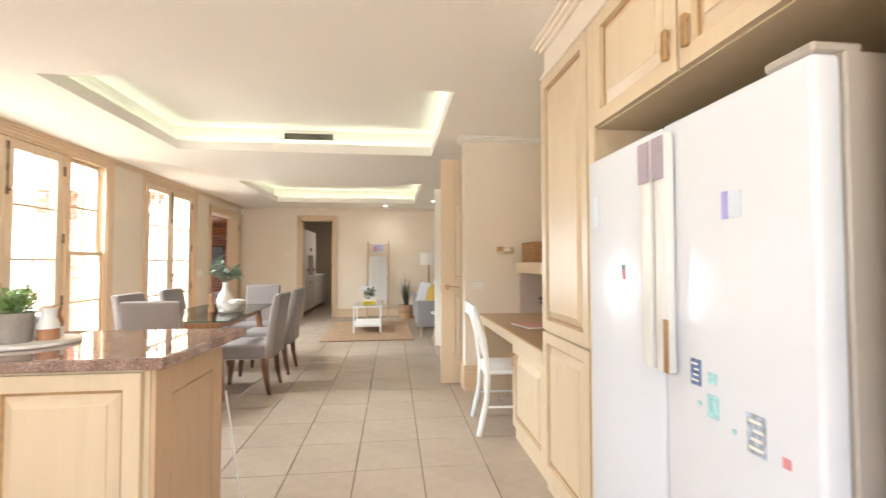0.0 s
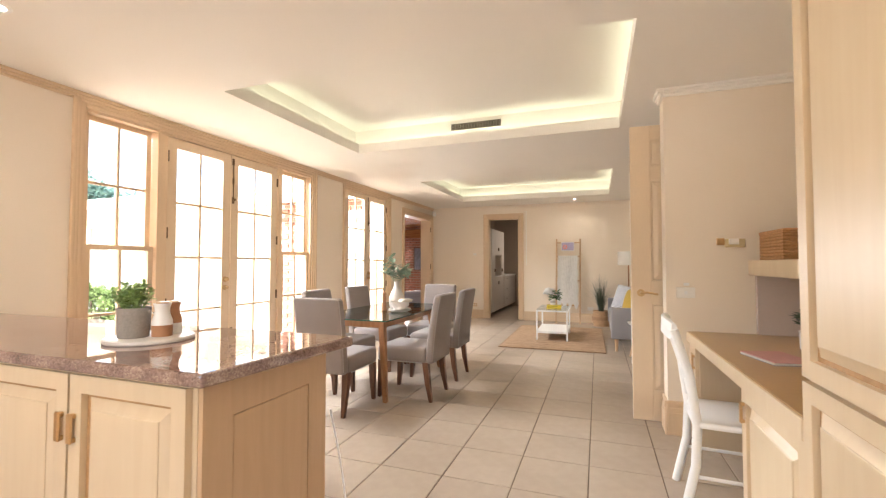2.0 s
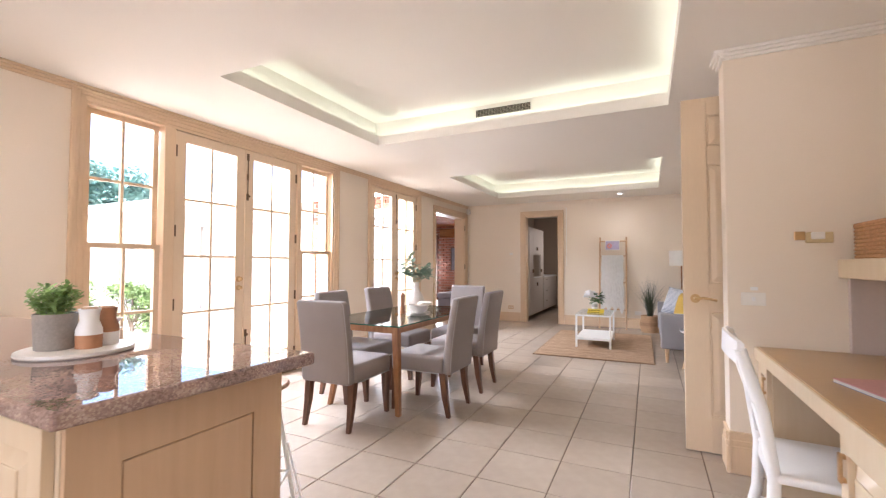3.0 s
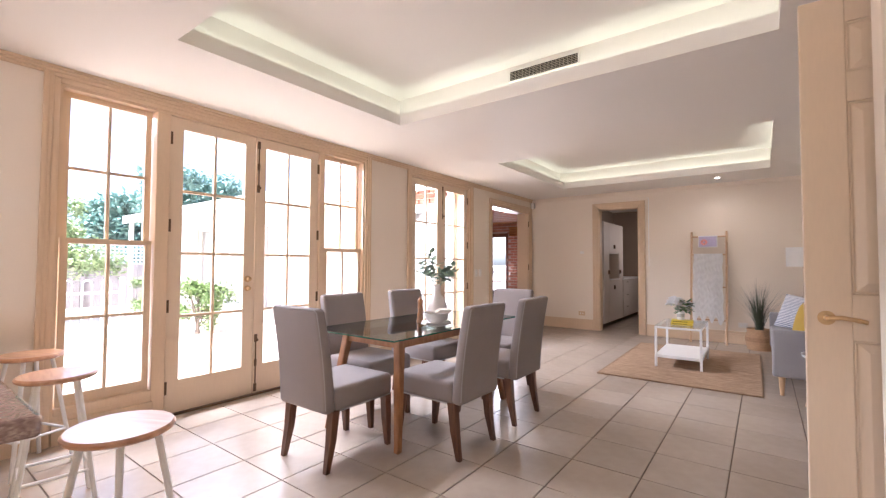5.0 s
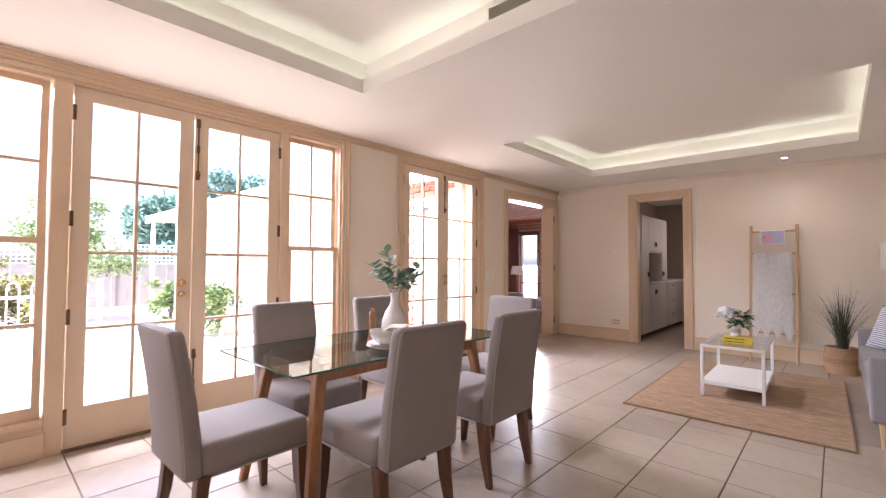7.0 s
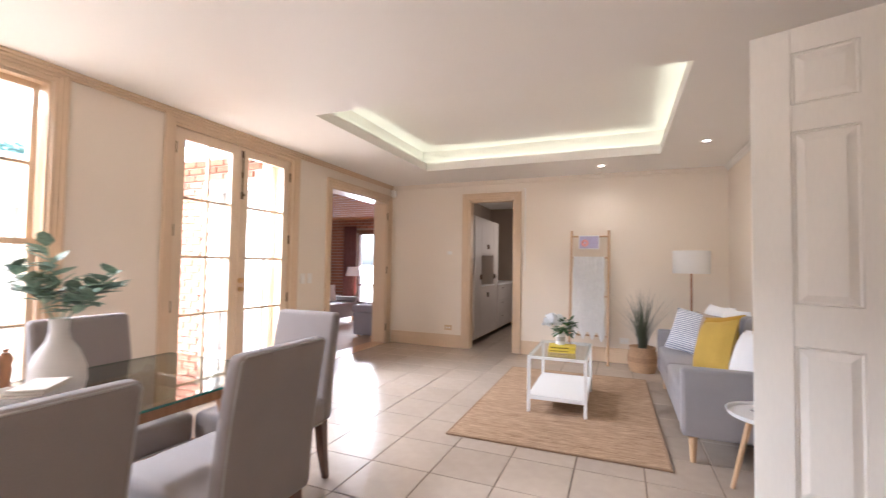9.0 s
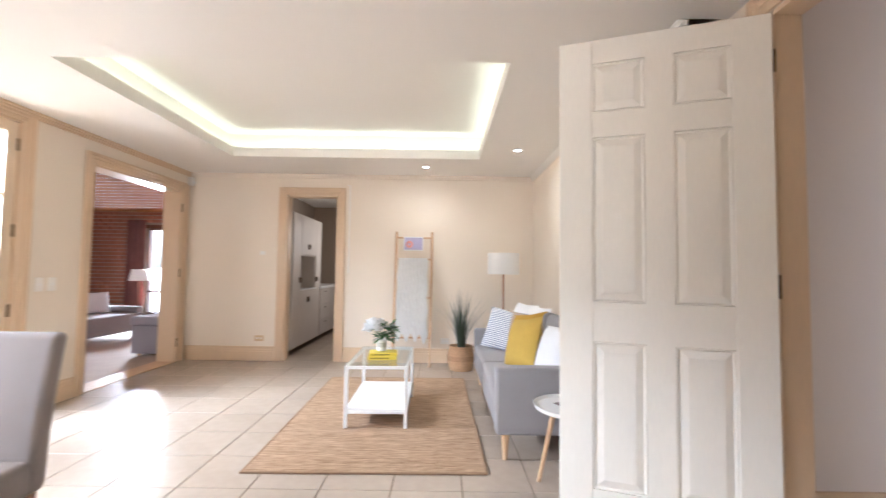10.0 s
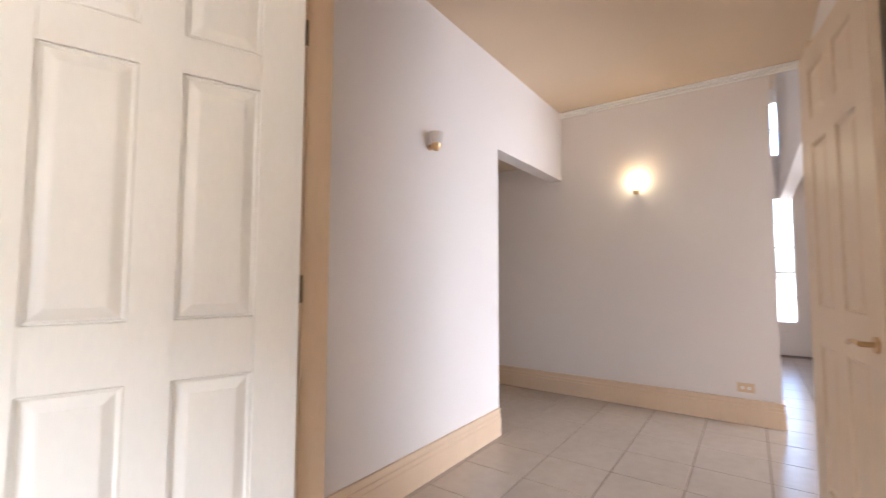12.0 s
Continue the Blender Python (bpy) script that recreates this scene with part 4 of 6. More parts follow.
def plate(name, label, axis, face, out, a, z, w, h, rockers=1, material=None, cat="switch"):
    t = thing(name, label, cat)

    def put(nm, s, e, k0, k1, b, c, mt):
        lo, hi = sorted((face + out * k0, face + out * k1))
        bx(nm, (lo, hi, s, e, b, c) if axis == "y" else (s, e, lo, hi, b, c), mt, t, 0.002)
    put("plate", a - w / 2, a + w / 2, 0, 0.011, z - h / 2, z + h / 2, material or PLATE)
    for k in range(rockers):
        c = a + (k - (rockers - 1) / 2) * w / (rockers + 0.6)
        put("rocker", c - 0.009, c + 0.009, 0.011, 0.016, z - 0.012, z + 0.012, WHITE)


plate("light_switch", "cream light switch on the wall by the desk", "x", 4.19, -1, 0.84, 1.015, 0.118, 0.075, 1)
plate("sensor_button", "small white button over the light switch", "x", 4.19, -1, 0.845, 1.075, 0.035, 0.02, 0, WHITE)
th = thing("thermostat", "yellowed cream thermostat with a metal clip", "thermostat")
bx("case", (1.085, 1.205, 4.165, 4.189, 1.335, 1.395), mat("yellowed_plastic", (0.66, 0.52, 0.28), 0.4), th, 0.005)
bx("cover", (1.105, 1.165, 4.155, 4.1645, 1.355, 1.395), PLATE, th, 0.004)
bx("dial", (1.035, 1.084, 4.172, 4.189, 1.352, 1.40), BRASS, th, 0.003)
plate("light_switch", "cream light switch on the far wall", "x", FY, -1, -2.36, 1.43, 0.075, 0.05, 1)
plate("power_point", "tan double power point over the skirting", "x", FY, -1, -2.37, 0.295, 0.118, 0.075, 2, mat("tan_plate", (0.68, 0.50, 0.30), 0.4), "socket")
plate("power_point", "cream power point over the skirting", "x", FY, -1, 0.10, 0.29, 0.118, 0.075, 2, None, "socket")
plate("light_switch", "cream light switch between the doorways", "y", WX, 1, 8.10, 1.06, 0.075, 0.118, 1)
plate("light_switch", "cream light switch beside the garden doors", "y", WX, 1, 7.98, 1.06, 0.075, 0.118, 1)
plate("power_point", "tan power point on the hall wall", "y", 4.95, -1, 4.84, 0.30, 0.12, 0.075, 2, mat("tan_plate", (0.68, 0.50, 0.30), 0.4), "socket")
al = thing("motion_detector", "cream alarm sensor in the ceiling corner", "sensor")
bx("case", (WX + 0.02, WX + 0.09, FY - 0.09, FY - 0.02, 2.32, 2.43), PLATE, al, 0.012, seg=2)
bx("lens", (WX + 0.085, WX + 0.094, FY - 0.085, FY - 0.03, 2.34, 2.38), WHITE, al, 0.003)

vt = thing("ceiling_vent", "long cream air vent with dark slots in the recess", "vent")
VY = R1[3] + 0.10
bx("backing", (-1.24, -0.69, VY - 0.006, VY - 0.0005, 2.668, 2.748), BLACK, vt)
bm = bmesh.new()
for z in (2.662, 2.744):
    box(bm, -1.25, -0.68, VY - 0.014, VY - 0.001, z, z + 0.010)
for x in (-1.25, -0.69):
    box(bm, x, x + 0.010, VY - 0.014, VY - 0.001, 2.672, 2.744)
part("frame", bm, PLATE, vt)
VSLAT = mat("vent_slat", (0.50, 0.43, 0.34), 0.5, vary=0.05)
for k in range(5):
    bx("slat", (-1.24, -0.69, VY - 0.012, VY - 0.0065, 2.6822 + k * 0.0125, 2.6836 + k * 0.0125), VSLAT, vt)
for k in range(18):
    bx("slat", (-1.225 + k * 0.0305, -1.2232 + k * 0.0305, VY - 0.0095, VY - 0.0065, 2.672, 2.744), VSLAT, vt)

# the last five positions are unseen fixtures added to brighten the kitchen
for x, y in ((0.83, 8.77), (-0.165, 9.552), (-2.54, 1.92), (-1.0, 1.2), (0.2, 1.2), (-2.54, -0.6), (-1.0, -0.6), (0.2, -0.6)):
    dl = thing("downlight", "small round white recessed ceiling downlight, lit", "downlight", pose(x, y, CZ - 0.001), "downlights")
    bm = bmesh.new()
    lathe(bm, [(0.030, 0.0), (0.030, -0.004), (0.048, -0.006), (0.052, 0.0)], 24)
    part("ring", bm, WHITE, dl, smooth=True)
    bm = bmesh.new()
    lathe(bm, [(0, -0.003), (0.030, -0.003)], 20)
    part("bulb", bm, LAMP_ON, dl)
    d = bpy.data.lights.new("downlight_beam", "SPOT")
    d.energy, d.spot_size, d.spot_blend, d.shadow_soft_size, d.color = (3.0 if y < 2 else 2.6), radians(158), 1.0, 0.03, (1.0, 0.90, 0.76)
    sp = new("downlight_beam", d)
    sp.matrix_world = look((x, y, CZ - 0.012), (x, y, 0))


# bar stools
def stool():
    s = thing("bar_stool", "round timber bar stool with splayed white legs", "stool", group="stools at the peninsula")
    bm = bmesh.new()
    lathe(bm, [(0, 0.635), (0.145, 0.635), (0.156, 0.642), (0.158, 0.652), (0.15, 0.660), (0, 0.661)], 36)
    part("seat", bm, wave_mat("stool_seat_wood", (0.45, 0.22, 0.11), (0.60, 0.33, 0.18), 0.3, 5, (1, 8, 8), coat=0.3) if "stool_seat_wood" not in MATS else MATS["stool_seat_wood"], s, smooth=True)
    for k in range(4):
        a = math.pi / 4 + k * math.pi / 2
        bm = bmesh.new()
        cyl(bm, (0.10 * math.cos(a), 0.10 * math.sin(a), 0.634), (0.215 * math.cos(a), 0.215 * math.sin(a), 0.0), 0.011, n=10)
        part("leg", bm, WHITE, s)
    for k in range(4):
        a, b = math.pi / 4 + k * math.pi / 2, math.pi / 4 + (k + 1) * math.pi / 2
        r = 0.18
        bm = bmesh.new()
        cyl(bm, (r * math.cos(a), r * math.sin(a), 0.2), (r * math.cos(b), r * math.sin(b), 0.2), 0.008, n=8)
        part("footrest", bm, WHITE, s)
    return s


st = stool()
st.matrix_basis = pose(-1.37, 2.59, 0, 0, 0, 28)
copy_thing(st, pose(-2.42, 2.64, 0, 0, 0, -8))
copy_thing(st, pose(-3.13, 2.66, 0, 0, 0, 20))


# white cross-back chair at the desk, facing +y in its own frame
def crossback():
    c = thing("desk_chair", "white painted wooden cross-back chair at the desk", "chair")
    bm = bmesh.new()
    box(bm, -0.215, 0.215, -0.20, 0.23, 0.435, 0.468, bevel=0.014, seg=3)
    part("seat", bm, WHITE, c, smooth=True)
    for s in (-1, 1):
        bm = bmesh.new()
        tube(bm, [Vector((s * 0.20, -0.26, 0.0)), Vector((s * 0.195, -0.205, 0.25)), Vector((s * 0.195, -0.195, 0.45)), Vector((s * 0.20, -0.225, 0.68)), Vector((s * 0.205, -0.29, 0.90))], 0.021, 10)
        part("back_leg", bm, WHITE, c, smooth=True)
        bm = bmesh.new()
        cyl(bm, (s * 0.19, 0.20, 0.0), (s * 0.185, 0.195, 0.44), 0.015, 0.02, n=10)
        part("front_leg", bm, WHITE, c, smooth=True)
        bm = bmesh.new()
        tube(bm, [Vector((s * 0.185, -0.20, 0.50)), Vector((s * 0.06, -0.222, 0.62)), Vector((-s * 0.06, -0.235, 0.70)), Vector((-s * 0.19, -0.268, 0.84))], 0.013, 8)
        part("cross_brace", bm, WHITE, c, smooth=True)
        bm = bmesh.new()
        cyl(bm, (s * 0.19, -0.215, 0.2), (s * 0.187, 0.197, 0.2), 0.009, n=8)
        part("stretcher", bm, WHITE, c)
    bm = bmesh.new()
    pts = [Vector((0.205 * k / 3, -0.29 - 0.035 * (1 - (k / 3) ** 2), 0.885 + 0.02 * (1 - (k / 3) ** 2))) for k in range(-3, 4)]
    rows_ = [[bm.verts.new(p + Vector((0, dy, dz))) for dy, dz in ((-0.012, -0.04), (0.012, -0.04), (0.014, 0.035), (0.004, 0.046), (-0.008, 0.042))] for p in pts]
    for a, b in zip(rows_, rows_[1:]):
        for k in range(5):
            bm.faces.new((a[k], a[(k + 1) % 5], b[(k + 1) % 5], b[k]))
    bm.faces.new(rows_[0])
    bm.faces.new(rows_[-1])
    part("top_rail", bm, WHITE, c, smooth=True)
    bm = bmesh.new()
    box(bm, -0.19, 0.19, 0.19, 0.21, 0.39, 0.44, bevel=0.004)
    part("seat_rail", bm, WHITE, c)
    bx("seat_rail", (-0.19, 0.19, -0.20, -0.185, 0.39, 0.44), WHITE, c, 0.004)
    return c


crossback().matrix_basis = pose(0.90, 3.26, 0, 0, 0, -94)

# ---------------------------------------------------------------- dining
WELT = mat("chair_piping", (0.42, 0.39, 0.37), 0.85, vary=0.05)


def dining_chair():
    c = thing("dining_chair", "grey linen upholstered dining chair with dark wooden legs", "chair", group="chairs round the dining table")
    bm = bmesh.new()
    box(bm, -0.232, 0.232, -0.235, 0.25, 0.335, 0.475, bevel=0.032, seg=4)
    for v in bm.verts:
        if v.co.z > 0.44:
            v.co.z += 0.012 * (1 - (v.co.x / 0.24) ** 2) * (1 - ((v.co.y - 0.0) / 0.26) ** 2)
    part("seat", bm, FABRIC, c, smooth=True)
    bm = bmesh.new()
    box(bm, -0.222, 0.222, -0.041, 0.041, 0.0, 0.64, bevel=0.026, seg=4)
    for k in range(1, 10):
        bmesh.ops.bisect_plane(bm, geom=bm.verts[:] + bm.edges[:] + bm.faces[:], plane_co=(0, 0, 0.064 * k), plane_no=(0, 0, 1))

    def lean(p):
        w = p.z / 0.64
        return Vector((p.x * (1 - 0.02 * w), -0.262 - 0.08 * w ** 1.6 + p.y * (1 - 0.18 * w), 0.335 + p.z * 0.955))
    for v in bm.verts:
        v.co = lean(v.co)
    part("backrest", bm, FABRIC, c, smooth=True)
    bm = bmesh.new()
    seam = [Vector((-0.2145, -0.0335, 0.026 + 0.059 * k)) for k in range(11)] + [Vector((x, -0.0335, 0.632)) for x in (-0.197, 0.0, 0.197)]
    seam += [Vector((0.2145, -0.0335, 0.616 - 0.059 * k)) for k in range(11)]
    tube(bm, [lean(p) for p in seam], 0.0035, 6)
    part("piping", bm, WELT, c, "raised grey seam", smooth=True)
    bm = bmesh.new()
    hem = [(-0.228, -0.2), (-0.228, 0.225), (-0.205, 0.246), (0.205, 0.246), (0.228, 0.225), (0.228, -0.2)]
    tube(bm, [Vector((x, y, 0.341)) for x, y in hem], 0.0045, 6)
    part("hem", bm, WELT, c, "stitched lower hem", smooth=True)
    for s in (-1, 1):
        for y0, y1, w0 in ((0.215, 0.235, 0.026), (-0.225, -0.275, 0.026)):
            bm = bmesh.new()
            top = [bm.verts.new((s * 0.20 + dx * w0, y0 + dy * w0, 0.345)) for dx, dy in ((-1, -1), (1, -1), (1, 1), (-1, 1))]
            mid_ = [bm.verts.new((s * 0.20 + dx * w0 * 0.85, y0 + (y1 - y0) * 0.35 + dy * w0 * 0.85, 0.17)) for dx, dy in ((-1, -1), (1, -1), (1, 1), (-1, 1))]
            low = [bm.verts.new((s * 0.203 + dx * w0 * 0.55, y1 + dy * w0 * 0.55, 0.0)) for dx, dy in ((-1, -1), (1, -1), (1, 1), (-1, 1))]
            for a, b in ((top, mid_), (mid_, low)):
                for i in range(4):
                    bm.faces.new((a[i], a[(i + 1) % 4], b[(i + 1) % 4], b[i]))
            bm.faces.new(low)
            bm.faces.new(top)
            part("leg", bm, DARKW, c)
    return c


ch = dining_chair()
ch.matrix_basis = pose(-1.87, 3.945, 0, 0, 0, 1)
for x, y, a in ((-1.42, 4.47, 89.5), (-1.42, 5.19, 90.5), (-2.205, 4.52, -90), (-2.205, 5.31, -92), (-1.735, 5.78, 180)):
    copy_thing(ch, pose(x, y, 0, 0, 0, a))

tb = thing("dining_table", "glass-topped dining table on splayed timber legs", "table")
TXA, TXB, TYA, TYB = -2.28, -1.45, 4.00, 5.62
bm = bmesh.new()
box(bm, TXA, TXB, TYA, TYB, 0.722, 0.732)
part("tabletop", bm, TGLASS, tb, "clear glass top").visible_shadow = False
bm = bmesh.new()
box(bm, TXA - 0.0015, TXA - 0.0003, TYA, TYB, 0.7225, 0.7315)
box(bm, TXB + 0.0003, TXB + 0.0015, TYA, TYB, 0.7225, 0.7315)
box(bm, TXA, TXB, TYA - 0.0015, TYA - 0.0003, 0.7225, 0.7315)
box(bm, TXA, TXB, TYB + 0.0003, TYB + 0.0015, 0.7225, 0.7315)
part("glass_edge", bm, TEDGE, tb, "green glass edge")
for sx in (-1, 1):
    for sy in (-1, 1):
        cx, cy = (TXA + TXB) / 2, (TYA + TYB) / 2
        tp, ft = Vector((cx + sx * 0.255, cy + sy * 0.585, 0.695)), Vector((cx + sx * 0.345, cy + sy * 0.69, 0.0))
        bm = bmesh.new()
        a, b = 0.030, 0.020
        up = [bm.verts.new(tp + Vector((dx * a, dy * a, 0))) for dx, dy in ((-1, -1), (1, -1), (1, 1), (-1, 1))]
        dn = [bm.verts.new(ft + Vector((dx * b, dy * b, 0))) for dx, dy in ((-1, -1), (1, -1), (1, 1), (-1, 1))]
        for i in range(4):
            bm.faces.new((up[i], up[(i + 1) % 4], dn[(i + 1) % 4], dn[i]))
        bm.faces.new(up)
        bm.faces.new(dn)
        bmesh.ops.bevel(bm, geom=bm.edges[:], offset=0.005, segments=2, affect="EDGES")
        part("leg", bm, OAKW, tb, smooth=True)
        bm = bmesh.new()
        cyl(bm, tp + Vector((0, 0, 0.0)), tp + Vector((0, 0, 0.0265)), 0.018, n=14)
        part("pad", bm, CHROME, tb)
for s in (-1, 1):
    bx("rail", (cx + s * 0.262 - 0.014, cx + s * 0.262 + 0.014, cy - 0.57, cy + 0.57, 0.635, 0.692), OAKW, tb, 0.004)
    bx("rail", (cx - 0.24, cx + 0.24, cy + s * 0.592 - 0.014, cy + s * 0.592 + 0.014, 0.635, 0.692), OAKW, tb, 0.004)

VX, VZ = -1.77, 0.733
vs = thing("vase", "white bulbous ceramic vase with eucalyptus stems", "vase", pose(VX, 4.85, VZ) @ Matrix.Diagonal((1.1, 1.1, 1.1, 1)))
bm = bmesh.new()
lathe(bm, [(0, 0), (0.048, 0), (0.066, 0.03), (0.076, 0.075), (0.073, 0.12), (0.054, 0.17), (0.031, 0.205), (0.024, 0.235), (0.026, 0.27), (0.030, 0.275), (0.024, 0.272), (0.02, 0.24), (0, 0.235)], 36)
part("body", bm, mat("matte_white_ceramic", (0.76, 0.71, 0.66), 0.65, vary=0.03, scale=20), vs, smooth=True)
EUCA = mat("eucalyptus_leaf", (0.30, 0.40, 0.29), 0.6, vary=0.35, scale=25, fine=80)
rnd = random.Random(12)
for k, (dx, dy, hh) in enumerate(((-0.10, -0.10, 0.44), (-0.05, -0.02, 0.50), (0.10, 0.09, 0.38), (0.06, 0.13, 0.42), (-0.13, -0.03, 0.36), (0.03, 0.02, 0.36), (0.14, 0.03, 0.34))):
    bm = bmesh.new()
    base, top = Vector((0, 0, 0.24)), Vector((dx, dy, hh))
    midp = base.lerp(top, 0.5) + Vector((0, 0, 0.03))
    tube(bm, [base, midp, top], 0.002, 5)
    for j in range(19):
        f = 0.35 + 0.65 * j / 18
        at = base.lerp(midp, f * 2) if f < 0.5 else midp.lerp(top, f * 2 - 1)
        leaf(bm, at, rnd.uniform(0, 6.28), rnd.uniform(-0.3, 0.8), rnd.uniform(0.06, 0.095), rnd.uniform(0.032, 0.048), 0.12)
    part("stem", bm, EUCA, vs, smooth=True)
ml = thing("pepper_mill", "turned dark wooden pepper mill on the glass table", "mill", pose(-1.865, 4.75, VZ))
bm = bmesh.new()
lathe(bm, [(0, 0), (0.028, 0), (0.029, 0.02), (0.022, 0.035), (0.025, 0.055), (0.018, 0.09), (0.022, 0.13), (0.019, 0.15), (0.022, 0.16), (0.023, 0.175), (0.014, 0.19), (0, 0.192)], 20)
part("body", bm, OAKW, ml, smooth=True)
bm = bmesh.new()
lathe(bm, [(0, 0.19), (0.01, 0.193), (0.011, 0.202), (0, 0.208)], 14)
part("knob", bm, OAKW, ml, smooth=True)
CRM = mat("cream_stoneware", (0.74, 0.69, 0.64), 0.45, vary=0.05, scale=20)
for k, (r, z) in enumerate(((0.118, 0.0), (0.112, 0.014))):
    bm = bmesh.new()
    lathe(bm, [(0, 0), (r * 0.6, 0), (r, 0.016), (r, 0.019), (r * 0.6, 0.005), (0, 0.005)], 40)
    tagged(part("plate", bm, CRM, smooth=True, m=pose(-1.655, 4.69, VZ + z)), "cream stoneware plate in a stack on the table", "plate", "table plates")
for k, (r, z) in enumerate(((0.094, 0.026), (0.098, 0.050))):
    bm = bmesh.new()
    lathe(bm, [(0, 0), (r * 0.55, 0), (r * 0.92, 0.028), (r, 0.050), (r * 0.97, 0.050), (r * 0.88, 0.030), (r * 0.5, 0.005), (0, 0.005)], 40)
    tagged(part("bowl", bm, CRM, smooth=True, m=pose(-1.655, 4.69, VZ + z)), "cream stoneware bowl stacked on the plates", "bowl", "table bowls")
bm = bmesh.new()
for k in range(3):
    box(bm, -0.05 + 0.012 * k, 0.06 + 0.006 * k, -0.075, 0.075, 0.0 + 0.008 * k, 0.0065 + 0.008 * k, bevel=0.002)
tagged(part("folded_napkins", bm, mat("napkin_linen", (0.70, 0.62, 0.52), 0.9, vary=0.1, scale=30), m=pose(-1.615, 4.71, VZ + 0.104, 0, 0, 40)), "folded pale linen napkins lying on the bowl", "napkins")

# ---------------------------------------------------------------- living corner
rg = thing("rug", "flat woven natural jute rug on the tiles", "rug", pose(-0.41, 8.085, 0.0005, 0, 0, 0.9))
JUTE = wave_mat("jute_weave", (0.25, 0.15, 0.08), (0.54, 0.375, 0.24), 0.95, 18.0, (0.6, 7, 7), bump=0.8)
bm = bmesh.new()
box(bm, -0.735, 0.735, -1.13, 1.13, 0.0, 0.011, bevel=0.004)
for k in range(170):
    y = -1.12 + 2.24 * k / 169
    z = 0.0105 + 0.0015 * rnd.random()
    box(bm, -0.73, 0.73, y - 0.0055, y + 0.0055, 0.009, z)
part("weave", bm, JUTE, rg)
BIND = mat("rug_binding", (0.30, 0.19, 0.11), 0.9, vary=0.15)
for d in ((-0.743, 0.743, -1.14, -1.124, 0, 0.014), (-0.743, 0.743, 1.124, 1.14, 0, 0.014), (-0.743, -0.727, -1.124, 1.124, 0, 0.014), (0.727, 0.743, -1.124, 1.124, 0, 0.014)):
    bx("binding", d, BIND, rg, 0.004)

ct = thing("coffee_table", "white metal coffee table with glass top and shelf", "table", pose(-0.446, 8.08, 0.0135, 0, 0, 0.9))
X, Y, H = 0.23, 0.41, 0.47
for sx in (-1, 1):
    for sy in (-1, 1):
        bx("leg", (sx * X - 0.0125, sx * X + 0.0125, sy * Y - 0.0125, sy * Y + 0.0125, 0, H), WHITE, ct, 0.002)
for s in (-1, 1):
    for z in (H - 0.0125, 0.12):
        bx("rail", (s * X - 0.011, s * X + 0.011, -Y + 0.013, Y - 0.013, z - 0.011, z + 0.011), WHITE, ct, 0.002)
        bx("rail", (-X + 0.013, X - 0.013, s * Y - 0.011, s * Y + 0.011, z - 0.011, z + 0.011), WHITE, ct, 0.002)
bx("shelf", (-X - 0.008, X + 0.008, -Y - 0.008, Y + 0.008, 0.1315, 0.143), WHITE, ct, 0.002)
tg = bx("glass_top", (-X - 0.01, X + 0.01, -Y - 0.01, Y + 0.01, H + 0.001, H + 0.007), CGLASS, ct, label="clear glass top")
tg.visible_shadow = False
YEL = mat("book_yellow", (0.78, 0.60, 0.05), 0.45, vary=0.08)
bookm = pose(-0.431, 7.95, 0.0135 + H + 0.0075, 0, 0, 4)
for k in range(2):
    b = thing("book", "thick yellow book with dark lettering on its spine", "book", bookm @ pose(0.004 * k, 0.004 * k, 0.027 * k, 0, 0, 2 * k), "books on the coffee table")
    bx("cover", (-0.115, 0.115, -0.083, 0.083, 0.022, 0.0255), YEL, b, 0.001)
    bx("cover", (-0.115, 0.115, -0.083, 0.083, 0.0, 0.003), YEL, b, 0.001)
    bx("spine", (-0.115, 0.115, -0.086, -0.083, 0.0, 0.0255), YEL, b, 0.001)
    bx("pages", (-0.112, 0.112, -0.083, 0.080, 0.003, 0.022), mat("paper", (0.78, 0.76, 0.74), 0.7), b)
    for q in range(7):
        bx("lettering", (-0.095 + q * 0.022, -0.080 + q * 0.022 + 0.004 * (q % 2), -0.0872, -0.0862, 0.009, 0.0165), BLACK, b)
fv = thing("flower_vase", "white peonies with green leaves in a white cup", "flowers", pose(-0.451, 7.99, 0.0135 + H + 0.0075 + 0.054))
bm = bmesh.new()
lathe(bm, [(0, 0), (0.04, 0), (0.043, 0.095), (0.039, 0.095), (0.037, 0.01), (0, 0.01)], 28)
part("cup", bm, WHITE, fv, smooth=True)
bm = bmesh.new()
lathe(bm, [(0.0412, 0.03), (0.0424, 0.07)], 28)
part("band", bm, mat("silver_band", (0.55, 0.53, 0.5), 0.3, 0.6), fv, smooth=True)
PET = mat("petal_white", (0.94, 0.93, 0.90), 0.7, vary=0.05, scale=40)
for cx_, cy_, cz_, r in ((-0.060, -0.075, 0.195, 0.080), (0.085, 0.06, 0.165, 0.045), (-0.02, 0.05, 0.20, 0.056)):
    bm = bmesh.new()
    for j in range(110):
        a, e = rnd.uniform(0, 6.283), rnd.uniform(-0.6, 1.4)
        dvec = Vector((math.cos(a) * math.cos(e), math.sin(a) * math.cos(e), math.sin(e)))
        leaf(bm, Vector((cx_, cy_, cz_)) + dvec * r * rnd.uniform(0.25, 0.55), a, e + rnd.uniform(0.2, 0.9), r * 0.75, r * 0.85, 0.35)
    part("flower", bm, PET, fv, "white full blossom", smooth=True)
bm = bmesh.new()
